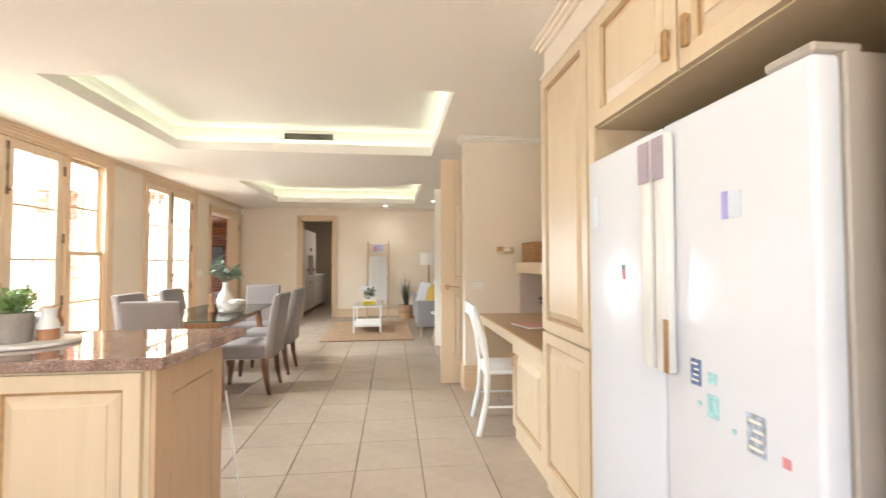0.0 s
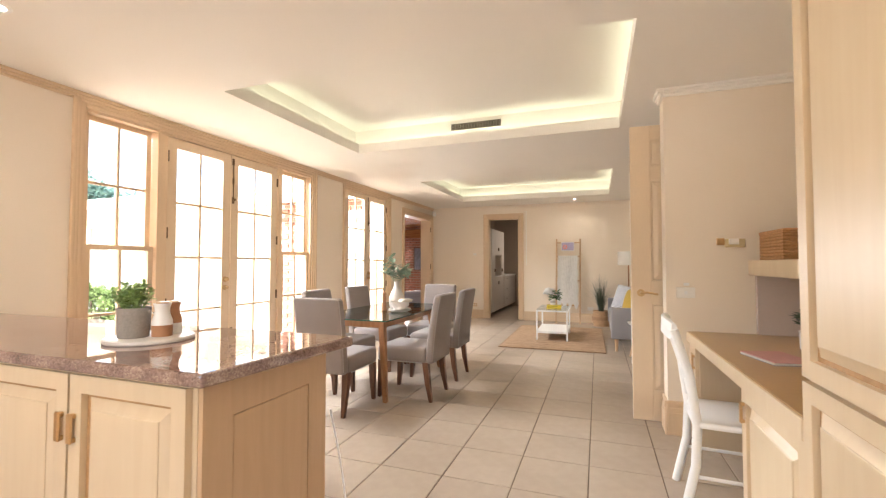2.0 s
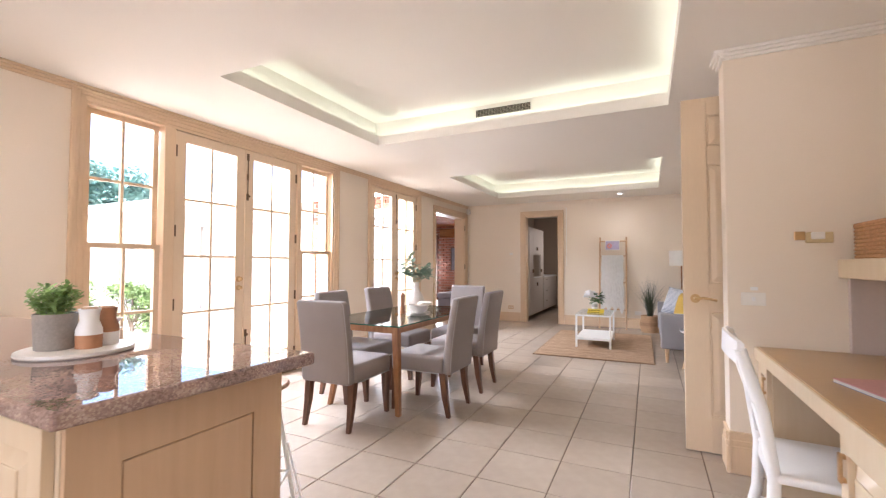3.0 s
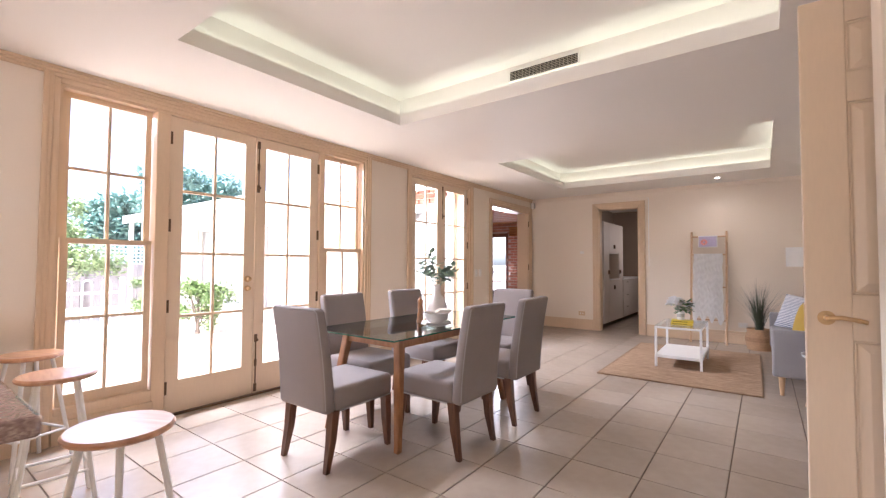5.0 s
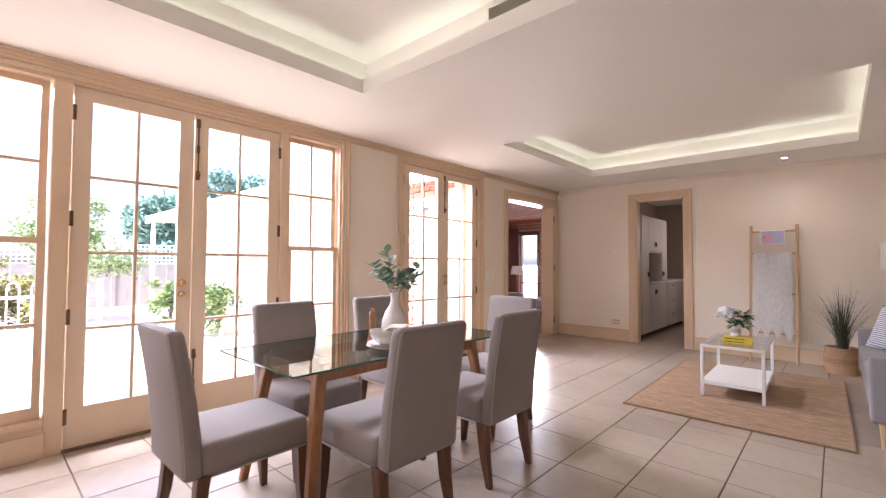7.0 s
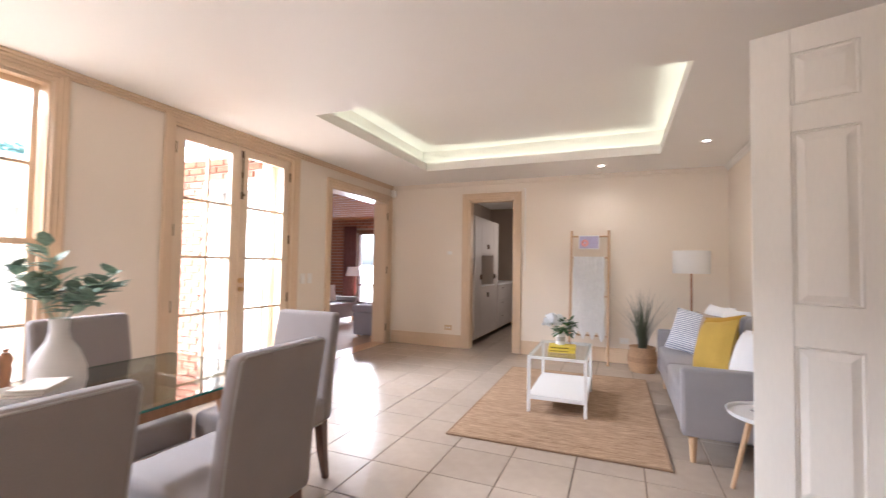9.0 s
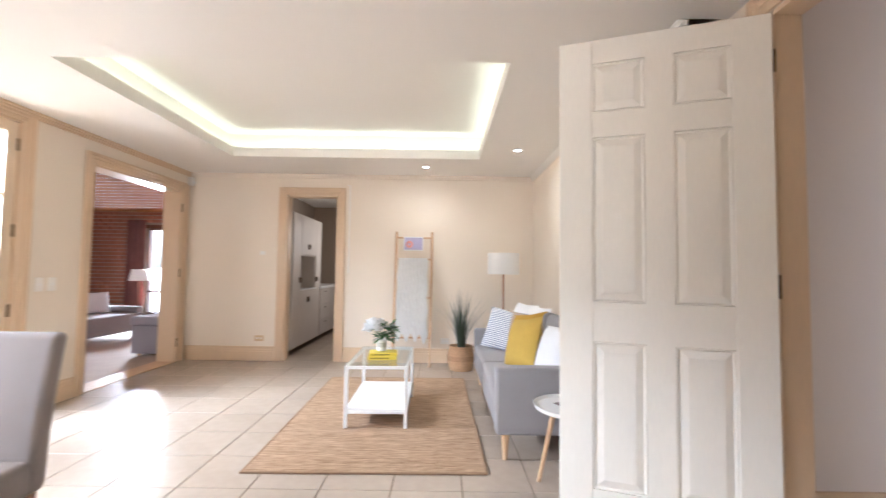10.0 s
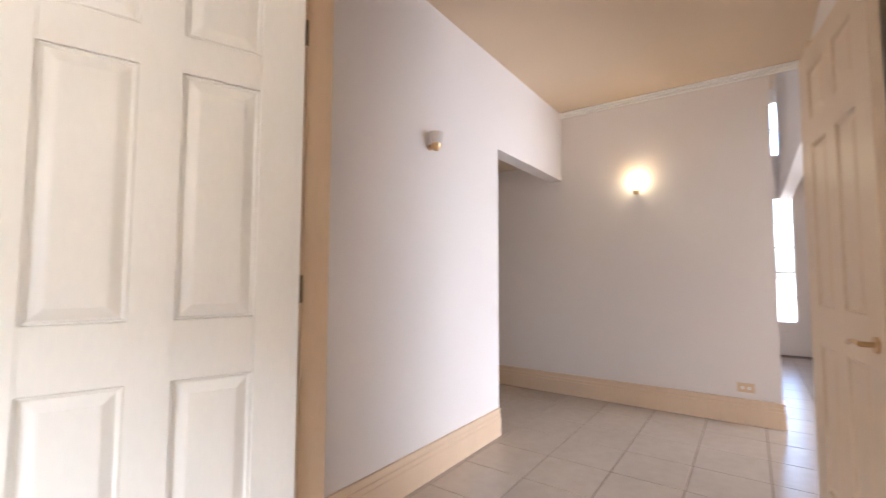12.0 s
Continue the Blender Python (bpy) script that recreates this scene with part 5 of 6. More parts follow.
for j in range(120):
    a, e = rnd.uniform(0, 6.283), rnd.uniform(-0.2, 1.1)
    rr = rnd.uniform(0.02, 0.085)
    leaf(bm, Vector((0.035 + rr * math.cos(a), rr * math.sin(a), rnd.uniform(0.085, 0.215))), a, e - 0.4, rnd.uniform(0.045, 0.075), 0.032)
part("foliage", bm, mat("bouquet_leaf", (0.06, 0.15, 0.04), 0.5, vary=0.35, scale=30), fv, smooth=True)

# sofa: its front looks along -x
sf = thing("sofa", "grey fabric sofa with beech legs along the wall", "sofa", pose(0, 0, 0))
SX0, SX1, SY0, SY1 = 0.415, 1.245, 7.115, 9.08
for a, b in ((SY0, SY0 + 0.12), (SY1 - 0.12, SY1)):
    bm = bmesh.new()
    box(bm, SX0, SX1 - 0.06, a, b, 0.175, 0.605, bevel=0.022, seg=3)
    part("armrest", bm, SOFAM, sf, smooth=True)
bm = bmesh.new()
box(bm, SX1 - 0.19, SX1, SY0 + 0.01, SY1 - 0.01, 0.175, 0.80, bevel=0.04, seg=3)
part("backrest", bm, SOFAM, sf, smooth=True)
bm = bmesh.new()
box(bm, SX0 + 0.012, SX1 - 0.19, SY0 + 0.12, SY1 - 0.12, 0.175, 0.32, bevel=0.012, seg=2)
part("base", bm, SOFAM, sf, smooth=True)
for k in range(2):
    a = SY0 + 0.122 + k * 0.855
    bm = bmesh.new()
    box(bm, SX0 + 0.002, SX1 - 0.2, a, a + 0.852, 0.322, 0.445, bevel=0.03, seg=3)
    part("seat_cushion", bm, SOFAM, sf, smooth=True)
    bm = bmesh.new()
    box(bm, -0.065, 0.065, a + 0.02, a + 0.83, -0.21, 0.21, bevel=0.05, seg=4)
    part("back_cushion", bm, SOFAM, sf, smooth=True, m=Matrix.Translation((SX1 - 0.255, 0, 0.655)) @ pose(0, 0, 0, 0, 12, 0))
for x in (SX0 + 0.07, SX1 - 0.1):
    for y in (SY0 + 0.07, SY1 - 0.07):
        bm = bmesh.new()
        cyl(bm, (x, y, 0.0), (x, y, 0.176), 0.016, 0.028, n=16)
        part("leg", bm, PALEW, sf, "tapered beech leg", smooth=True)


def cushion(label, w, h, t, material, m, tufts=False):
    """A soft square cushion standing in its local xz plane."""
    bm = bmesh.new()
    N = 12
    grid = {}
    for side in (-1, 1):
        for i in range(N + 1):
            for j in range(N + 1):
                u, v = 2 * i / N - 1, 2 * j / N - 1
                e = (1 - abs(u) ** 2.6) * (1 - abs(v) ** 2.6)
                pinch = 1 - 0.07 * (1 - abs(v)) * abs(u) ** 3 * 1.0
                pinch2 = 1 - 0.07 * (1 - abs(u)) * abs(v) ** 3
                if side == 1 and (i in (0, N) or j in (0, N)):
                    grid[side, i, j] = grid[-1, i, j]
                    continue
                grid[side, i, j] = bm.verts.new((u * w / 2 * pinch, side * t / 2 * max(e, 0) ** 0.55, v * h / 2 * pinch2 + h / 2))
    for side in (-1, 1):
        for i in range(N):
            for j in range(N):
                bm.faces.new((grid[side, i, j], grid[side, i + 1, j], grid[side, i + 1, j + 1], grid[side, i, j + 1]))
    return tagged(part("cushion", bm, material, smooth=True, m=m), label, "cushion", "sofa cushions")


def stripe_mat():
    m = bpy.data.materials.new("striped_cotton")
    m.use_nodes = True
    nt = m.node_tree
    b = nt.nodes["Principled BSDF"]
    b.inputs["Roughness"].default_value = 0.9
    tc, w, r = nt.nodes.new("ShaderNodeTexCoord"), nt.nodes.new("ShaderNodeTexWave"), nt.nodes.new("ShaderNodeValToRGB")
    w.bands_direction, w.inputs["Scale"].default_value, w.inputs["Distortion"].default_value = "Z", 17.0, 1.6
    w.inputs["Detail Scale"].default_value = 6.0
    nt.links.new(tc.outputs["Object"], w.inputs["Vector"])
    nt.links.new(w.outputs["Fac"], r.inputs["Fac"])
    r.color_ramp.elements[0].position, r.color_ramp.elements[1].position = 0.25, 0.5
    r.color_ramp.elements[0].color, r.color_ramp.elements[1].color = (0.24, 0.27, 0.37, 1), (0.78, 0.77, 0.78, 1)
    nt.links.new(r.outputs["Color"], b.inputs["Base Color"])
    return m


MUST = mat("mustard_linen", (0.52, 0.30, 0.035), 0.9, vary=0.10, scale=8, fine=300, bump=0.05)
MUST2 = mat("pale_mustard_linen", (0.56, 0.37, 0.07), 0.9, vary=0.10, scale=8, fine=300, bump=0.05)
WCOT = mat("white_cotton", (0.87, 0.86, 0.85), 0.9, vary=0.04, scale=8, fine=300, bump=0.04)
TANL = mat("tan_linen", (0.48, 0.37, 0.29), 0.9, vary=0.10, scale=8, fine=300, bump=0.05)
STRIPE = stripe_mat()
ZC = 0.448
cushion("blue and white striped cushion with tassels on the sofa", 0.44, 0.42, 0.17, STRIPE, pose(0.62, 8.60, ZC, -22, 6, -40))
cushion("white cotton cushion behind the mustard one on the sofa", 0.46, 0.46, 0.16, WCOT, pose(0.84, 8.80, ZC, -16, 0, -72))
cushion("mustard yellow linen cushion on the sofa", 0.46, 0.42, 0.16, MUST, pose(0.80, 8.24, ZC, -20, -10, -60))
cushion("tan linen cushion behind the striped one on the sofa", 0.42, 0.40, 0.15, TANL, pose(0.74, 8.50, ZC, -20, 4, -50))
cushion("white cotton cushion leaning on the sofa back", 0.45, 0.46, 0.16, WCOT, pose(0.90, 8.42, ZC, -14, 0, -80))
cushion("pale mustard linen cushion on the sofa", 0.42, 0.42, 0.15, MUST2, pose(0.68, 7.84, ZC, -20, -10, -66))
cushion("white cotton cushion against the sofa arm", 0.44, 0.40, 0.16, WCOT, pose(0.83, 7.50, ZC, -20, -6, -78))
cushion("white cotton cushion in the sofa corner", 0.44, 0.40, 0.15, WCOT, pose(0.98, 7.60, ZC, -12, 0, -105))

sd = thing("side_table", "round white side table on three beech legs", "table", pose(0.83, 6.88, 0) @ Matrix.Diagonal((1, 1, 0.935, 1)))
bm = bmesh.new()
lathe(bm, [(0, 0.448), (0.19, 0.448), (0.213, 0.458), (0.222, 0.482), (0.216, 0.483), (0.205, 0.466), (0, 0.464)], 48)
part("tabletop", bm, WHITE, sd, "white tray top", smooth=True)
for a in (175, 295, 55):
    c_, s_ = math.cos(radians(a)), math.sin(radians(a))
    bm = bmesh.new()
    cyl(bm, (0.19 * c_, 0.19 * s_, 0.0), (0.10 * c_, 0.10 * s_, 0.449), 0.011, 0.017, n=14)
    part("leg", bm, PALEW, sd, "slanted beech leg", smooth=True)
mg = thing("magazine", "dark printed magazine lying on the side table", "magazine", pose(0.86, 6.88, 0.4345, 0, 0, 25))
bx("cover", (-0.085, 0.085, -0.11, 0.11, 0.0035, 0.005), mat("magazine_print", (0.24, 0.18, 0.16), 0.35, vary=0.5, scale=14), mg)
bx("pages", (-0.084, 0.084, -0.109, 0.109, 0, 0.0035), mat("paper", (0.78, 0.76, 0.74), 0.7), mg)

fl = thing("floor_lamp", "floor lamp with white drum shade and timber pole", "lamp", pose(0.80, 9.56, 0))
bm = bmesh.new()
lathe(bm, [(0.188, 1.19), (0.19, 1.19), (0.19, 1.447), (0.188, 1.447)], 48)
part("shade", bm, mat("lamp_shade_linen", (0.84, 0.82, 0.78), 0.9, vary=0.03, fine=250, bump=0.03), fl, "white linen drum shade", smooth=True)
bm = bmesh.new()
cyl(bm, (0, 0, 0.02), (0, 0, 1.28), 0.012, n=14)
part("pole", bm, OAKW, fl, smooth=True)
bm = bmesh.new()
lathe(bm, [(0, 0), (0.14, 0), (0.14, 0.015), (0.03, 0.024), (0, 0.024)], 36)
part("base", bm, OAKW, fl, smooth=True)
bm = bmesh.new()
for a in range(3):
    cyl(bm, (0, 0, 1.27), (0.188 * math.cos(a * 2.094), 0.188 * math.sin(a * 2.094), 1.27), 0.003, n=6)
part("shade_ring", bm, CHROME, fl)
pl = thing("grass_plant", "tall wispy grass plant in a woven basket", "plant", pose(0.30, 9.73, 0))
bm = bmesh.new()
for k in range(13):
    r = 0.135 + 0.03 * math.sin(math.pi * (k + 1) / 14)
    bmesh.ops.create_cone(bm, cap_ends=False, segments=28, radius1=r, radius2=r + 0.001, depth=0.022, matrix=Matrix.Translation((0, 0, 0.011 + k * 0.0215)))
lathe(bm, [(0, 0.001), (0.13, 0.001)], 28)
lathe(bm, [(0.152, 0.275), (0.150, 0.295), (0.140, 0.295), (0.138, 0.25), (0, 0.25)], 28)
part("basket", bm, mat("seagrass_weave", (0.50, 0.31, 0.17), 0.9, vary=0.25, scale=40, fine=150, bump=0.1, stretch=(1, 1, 2)), pl, "woven seagrass basket", smooth=True)
bm = bmesh.new()
bmesh.ops.create_cone(bm, cap_ends=False, segments=28, radius1=0.1675, radius2=0.168, depth=0.06, matrix=Matrix.Translation((0, 0, 0.15)))
part("basket_band", bm, mat("basket_band", (0.40, 0.24, 0.13), 0.9, vary=0.25, scale=40), pl)
bm = bmesh.new()
for k in range(190):
    a, s = rnd.uniform(0, 6.283), rnd.random()
    ln, sp = rnd.uniform(0.42, 0.80), 0.04 + 0.40 * s ** 1.5
    base = Vector((math.cos(a) * 0.05 * rnd.random(), math.sin(a) * 0.05 * rnd.random(), 0.25))
    side = Vector((-math.sin(a), math.cos(a), 0)) * 0.0042
    prev = None
    for q in range(6):
        f = q / 5
        c = base + Vector((math.cos(a) * sp * f ** 1.7, math.sin(a) * sp * f ** 1.7, ln * f - 0.12 * s * f * f))
        w = side * (1 - 0.9 * f)
        cur = (bm.verts.new(c - w), bm.verts.new(c + w))
        if prev:
            bm.faces.new((prev[0], prev[1], cur[1], cur[0]))
        prev = cur
part("grass_tuft", bm, mat("dark_grass", (0.06, 0.075, 0.045), 0.6, vary=0.4, scale=20), pl)

# ladder with throw and picture
ld = thing("blanket_ladder", "pale bamboo blanket ladder leaning on the wall", "ladder")
LB, LT = Vector((0, 9.80, 0)), Vector((0, 10.05, 1.735))
for x in (-0.565, -0.095):
    bm = bmesh.new()
    cyl(bm, LB + Vector((x, 0, 0.003)), LT + Vector((x + (0.006 if x < -0.3 else 0.008), 0, 0)), 0.016, n=14)
    part("rail", bm, PALEW, ld, smooth=True)
RUNG = []
for f in (0.21, 0.50, 0.79, 0.955):
    bm = bmesh.new()
    c = LB.lerp(LT, f)
    RUNG.append(c)
    cyl(bm, c + Vector((-0.56, 0, 0)), c + Vector((-0.095, 0, 0)), 0.012, n=12)
    part("rung", bm, PALEW, ld, smooth=True)
bm = bmesh.new()
N, M_ = 66, 54
vv = {}
for i in range(N + 1):
    for j in range(M_ + 1):
        u, f = i / N, j / M_
        z = RUNG[2].z + 0.015 - f * (1.02 + 0.05 * math.sin(u * 23) + 0.12 * max(0, u - 0.7)) 
        yb = LB.y + (LT.y - LB.y) * max(z, 0) / 1.735
        ruff = 0.0030 * math.sin(u * 52 + 1.6 * math.sin(f * 17) + 0.7 * math.sin(f * 41)) + 0.0022 * math.sin(f * 60 + u * 9) + 0.004 * math.sin(u * 14)
        vv[i, j] = bm.verts.new((-0.535 + 0.40 * u + 0.02 * (f - 0.5) * (u - 0.5) + 0.006 * math.sin(f * 21), yb - 0.022 + ruff - 0.008, z))
for i in range(N):
    for j in range(M_):
        bm.faces.new((vv[i, j], vv[i + 1, j], vv[i + 1, j + 1], vv[i, j + 1]))
bmesh.ops.solidify(bm, geom=bm.faces[:], thickness=0.008)
tagged(part("throw_blanket", bm, mat("ruffled_cotton", (0.94, 0.93, 0.91), 0.95, vary=0.04, scale=30, fine=160, bump=0.02), smooth=True), "white ruffled cotton throw hanging over the ladder", "throw")
pc = thing("picture", "small unframed print of a pink flower on lilac", "picture")
pm = Matrix.Translation((-0.335, 9.995, 1.485)) @ pose(0, 0, 0, -6, 0, 0)
bx("board", (-0.13, 0.13, 0, 0.012, 0, 0.185), WHITE, pc, 0.001, m=pm)
bx("print", (-0.119, 0.119, -0.0015, -0.0003, 0.011, 0.174), mat("print_lilac", (0.48, 0.44, 0.62), 0.5, vary=0.15, scale=10), pc, m=pm)
bm = bmesh.new()
for j in range(16):
    a = j * 0.785
    leaf(bm, Vector((-0.045 + 0.012 * (j % 3), -0.003 - 0.0004 * j, 0.08 + 0.01 * (j % 2))), 0, a, 0.045, 0.001, 0)
for j in range(9):
    a = j * 0.7
    bmesh.ops.create_circle(bm, cap_ends=True, segments=12, radius=0.017, matrix=Matrix.Translation((-0.052 + 0.032 * math.cos(a), -0.003 - 0.0003 * j, 0.082 + 0.034 * math.sin(a))) @ pose(0, 0, 0, 90, 0, 0))
part("flower_print", bm, mat("print_pink", (0.72, 0.30, 0.26), 0.5, vary=0.4, scale=60), pc, m=pm)

# ---------------------------------------------------------------- laundry
lc = thing("tall_laundry_cabinet", "tall white laundry cabinet with an open dark niche", "cabinet")
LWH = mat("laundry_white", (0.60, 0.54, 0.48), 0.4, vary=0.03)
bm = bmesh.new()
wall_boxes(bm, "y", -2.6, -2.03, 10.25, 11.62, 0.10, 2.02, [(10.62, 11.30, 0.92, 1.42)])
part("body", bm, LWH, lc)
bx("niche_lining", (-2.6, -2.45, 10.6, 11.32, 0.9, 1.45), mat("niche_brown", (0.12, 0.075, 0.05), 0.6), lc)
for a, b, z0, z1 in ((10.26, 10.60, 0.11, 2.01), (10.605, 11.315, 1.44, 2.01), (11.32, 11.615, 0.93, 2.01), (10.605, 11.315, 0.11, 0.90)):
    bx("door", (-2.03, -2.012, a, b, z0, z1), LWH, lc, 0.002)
for y, z in ((10.95, 1.56), (10.95, 0.76), (10.56, 1.06), (11.36, 1.06)):
    bm = bmesh.new()
    for q in ((-0.04, -0.03, -0.035, 0.035), (0.03, 0.04, -0.035, 0.035), (-0.04, 0.04, -0.04, -0.03), (-0.04, 0.04, 0.03, 0.04)):
        box(bm, -2.012, -1.995, y + q[0], y + q[1], z + q[2], z + q[3])
    part("handle", bm, mat("square_pull", (0.22, 0.16, 0.12), 0.3, 0.8), lc, "dark square pull")
bx("niche_sill", (-2.04, -1.995, 10.60, 11.32, 0.905, 0.925), WHITE, lc, 0.002)
lb = thing("laundry_base_cabinet", "white laundry drawers with a pale benchtop", "cabinet")
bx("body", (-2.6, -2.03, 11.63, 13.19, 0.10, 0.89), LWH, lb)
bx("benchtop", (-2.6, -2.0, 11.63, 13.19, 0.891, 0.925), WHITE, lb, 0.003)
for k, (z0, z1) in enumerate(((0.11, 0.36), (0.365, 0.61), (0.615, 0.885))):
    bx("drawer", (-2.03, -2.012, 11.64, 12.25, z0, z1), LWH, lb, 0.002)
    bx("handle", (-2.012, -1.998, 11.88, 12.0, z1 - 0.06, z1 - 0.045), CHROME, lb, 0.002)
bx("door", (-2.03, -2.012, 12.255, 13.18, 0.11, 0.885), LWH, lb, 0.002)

# ---------------------------------------------------------------- hall fittings
def sconce(label, m, lit):
    s = thing("wall_sconce", label, "sconce", m, "hall sconces")
    bm = bmesh.new()
    lathe(bm, [(0, -0.03), (0.018, -0.026), (0.03, -0.008), (0.034, 0.012), (0.03, 0.016), (0, 0.014)], 20, (0, 0.055, 0))
    cyl(bm, (0, 0.0, 0.0), (0, 0.045, -0.005), 0.007, n=10)
    part("brass_cup", bm, BRASS, s, "polished brass cup", smooth=True)
    bm = bmesh.new()
    cyl(bm, (0, 0.0, 0.0), (0, 0.012, 0.0), 0.018, n=20)
    part("wall_plate", bm, BRASS, s, smooth=True)
    bm = bmesh.new()
    lathe(bm, [(0.020, 0.017), (0.036, 0.035), (0.046, 0.085), (0.043, 0.085), (0.033, 0.035), (0.0, 0.02)], 24, (0, 0.055, 0))
    part("glass_shade", bm, emit_mat("sconce_glow", (1.0, 0.80, 0.48), 1.1) if lit else WALLH, s, "flared glass shade", smooth=True)
    return s


sconce("brass wall sconce with a glass shade, unlit", pose(2.61, 6.40, 2.035, 0, 0, 180), False)
sconce("brass wall sconce with a glass shade, lit", pose(4.95, 5.645, 2.04, 0, 0, 90), True)
d = bpy.data.lights.new("sconce_bulb", "POINT")
d.energy, d.color, d.shadow_soft_size = 0.13, (1.0, 0.74, 0.42), 0.03
new("sconce_bulb", d).location = (4.85, 5.645, 2.15)

# ---------------------------------------------------------------- lounge beyond the west opening
LX0, LX1, LY0, LY1 = -9.2, WX - 0.24, 7.9, 14.4
bm = bmesh.new()
wall_boxes(bm, "x", LY1 + 0.02, LY1 + 0.22, LX0, LX1, 0, 2.6, [(-6.90, -6.28, 0.12, 2.12)])
struct(part("wall_lounge_north", bm, MORTAR), "red brick lounge wall", "wall")
wall("wall_lounge_south", "x", LY0 - 0.2, LY0, -14.0, LX1, -0.25, 2.5, [(-4.55, -3.75, 0.1, 2.15), (-9.3, -7.3, 0.1, 2.15), (-12.6, -10.0, 0.1, 2.15)], mat("wing_render", (0.66, 0.60, 0.53), 0.85, vary=0.06, scale=3, fine=60, bump=0.03))
wall("wall_lounge_west", "y", LX0 - 0.2, LX0, LY0, LY1 + 0.2, 0, 2.5, [], BRICK)
wall("wall_lounge_east", "y", LX1 - 0.1, LX1, FY + 0.2, LY1 + 0.2, 0, 2.5, [], BRICK)
bm = bmesh.new()
for x0, x1 in ((LX0 - 0.2, LX0), (LX1 - 0.1, LX1)):
    tri = [(LY0 - 0.2, 2.5), (LY1 + 0.2, 2.5), (11.1, 3.42)]
    a_ = [bm.verts.new((x0, y, z)) for y, z in tri]
    b_ = [bm.verts.new((x1, y, z)) for y, z in tri]
    bm.faces.new(a_)
    bm.faces.new(b_)
    for q in range(3):
        bm.faces.new((a_[q], a_[(q + 1) % 3], b_[(q + 1) % 3], b_[q]))
struct(part("wall_lounge_gables", bm, BRICK), "red brick lounge gables", "wall")
TIMB = wave_mat("lining_timber", (0.21, 0.085, 0.028), (0.42, 0.19, 0.07), 0.6, 4.0, (0.6, 8, 8))
for node in TIMB.node_tree.nodes:
    if node.type == "BSDF_PRINCIPLED":
        node.inputs["Specular IOR Level"].default_value = 0.15
bm = bmesh.new()
NB = 48
RIDGE = 11.1


def roof_z(y):
    return 2.5 + 0.28 * (min(y, RIDGE) - LY0) - 0.27 * max(0.0, y - RIDGE)


for k in range(NB):
    y0 = LY0 - 0.2 + (LY1 - LY0 + 0.2) * k / NB
    y1 = LY0 - 0.2 + (LY1 - LY0 + 0.2) * (k + 1) / NB - 0.007
    bm.faces.new([bm.verts.new(p) for p in ((LX0, y0, roof_z(y0)), (LX1, y0, roof_z(y0)), (LX1, y1, roof_z(y1)), (LX0, y1, roof_z(y1)))])
bmesh.ops.solidify(bm, geom=bm.faces[:], thickness=-0.02)
struct(part("ceiling_lounge", bm, TIMB), "raked ceiling of varnished timber boards", "ceiling")
bm = bmesh.new()
for y0, y1 in ((LY0 - 0.45, RIDGE), (RIDGE, LY1 + 0.5)):
    bm.faces.new([bm.verts.new(p) for p in ((-14.0, y0, roof_z(y0) + 0.12), (LX1 + 0.2, y0, roof_z(y0) + 0.12), (LX1 + 0.2, y1, roof_z(y1) + 0.12), (-14.0, y1, roof_z(y1) + 0.12))])
bmesh.ops.solidify(bm, geom=bm.faces[:], thickness=0.04)
struct(part("roof_lounge", bm, mat("roof_sheet_white", (0.66, 0.64, 0.60), 0.5, vary=0.05)), "pale metal roof of the lounge wing", "roof")
bm = bmesh.new()
box(bm, LX0, LX1, LY0, LY1 + 0.02, -0.1, -0.002)
struct(part("floor_lounge", bm, mat("beige_carpet", (0.50, 0.40, 0.33), 0.95, vary=0.08, scale=6, fine=200, bump=0.08)), "beige carpet", "floor")
bm = bmesh.new()
box(bm, WX - 0.25, WX - 0.0, 8.51, 9.93, -0.002, 0.006)
struct(part("threshold_lounge", bm, PALEW), "pale timber threshold", "floor")
bm = bmesh.new()
for x in (-6.90, -6.32):
    box(bm, x, x + 0.04, LY1 + 0.02, LY1 + 0.09, 0.12, 2.12)
for z in (0.12, 0.62, 2.08):
    box(bm, -6.86, -6.32, LY1 + 0.02, LY1 + 0.09, z, z + 0.04)
box(bm, -6.96, -6.22, LY1 - 0.02, LY1 + 0.02, 2.12, 2.2)
box(bm, -6.28, -6.22, LY1 - 0.02, LY1 + 0.02, 0.0, 2.12)
struct(part("window_4", bm, DARKW), "dark timber lounge window", "window")
CURT = mat("red_striped_curtain", (0.24, 0.09, 0.075), 0.9, vary=0.35, scale=14, fine=50, stretch=(1, 1, 0.15))
for a, b in ((-7.32, -6.88),):
    bm = bmesh.new()
    prev = None
    for k in range(61):
        f = k / 60
        c = Vector((a + (b - a) * f, LY1 - 0.09 + 0.035 * math.sin(f * 50), 0))
        cur = (bm.verts.new(c + Vector((0, 0, 0.02))), bm.verts.new(c + Vector((0, 0, 2.3))))
        if prev:
            bm.faces.new((prev[0], cur[0], cur[1], prev[1]))
        prev = cur
    bmesh.ops.solidify(bm, geom=bm.faces[:], thickness=0.004)
    tagged(part("curtain", bm, CURT, smooth=True), "dark red striped curtain drawn beside the window", "curtain")


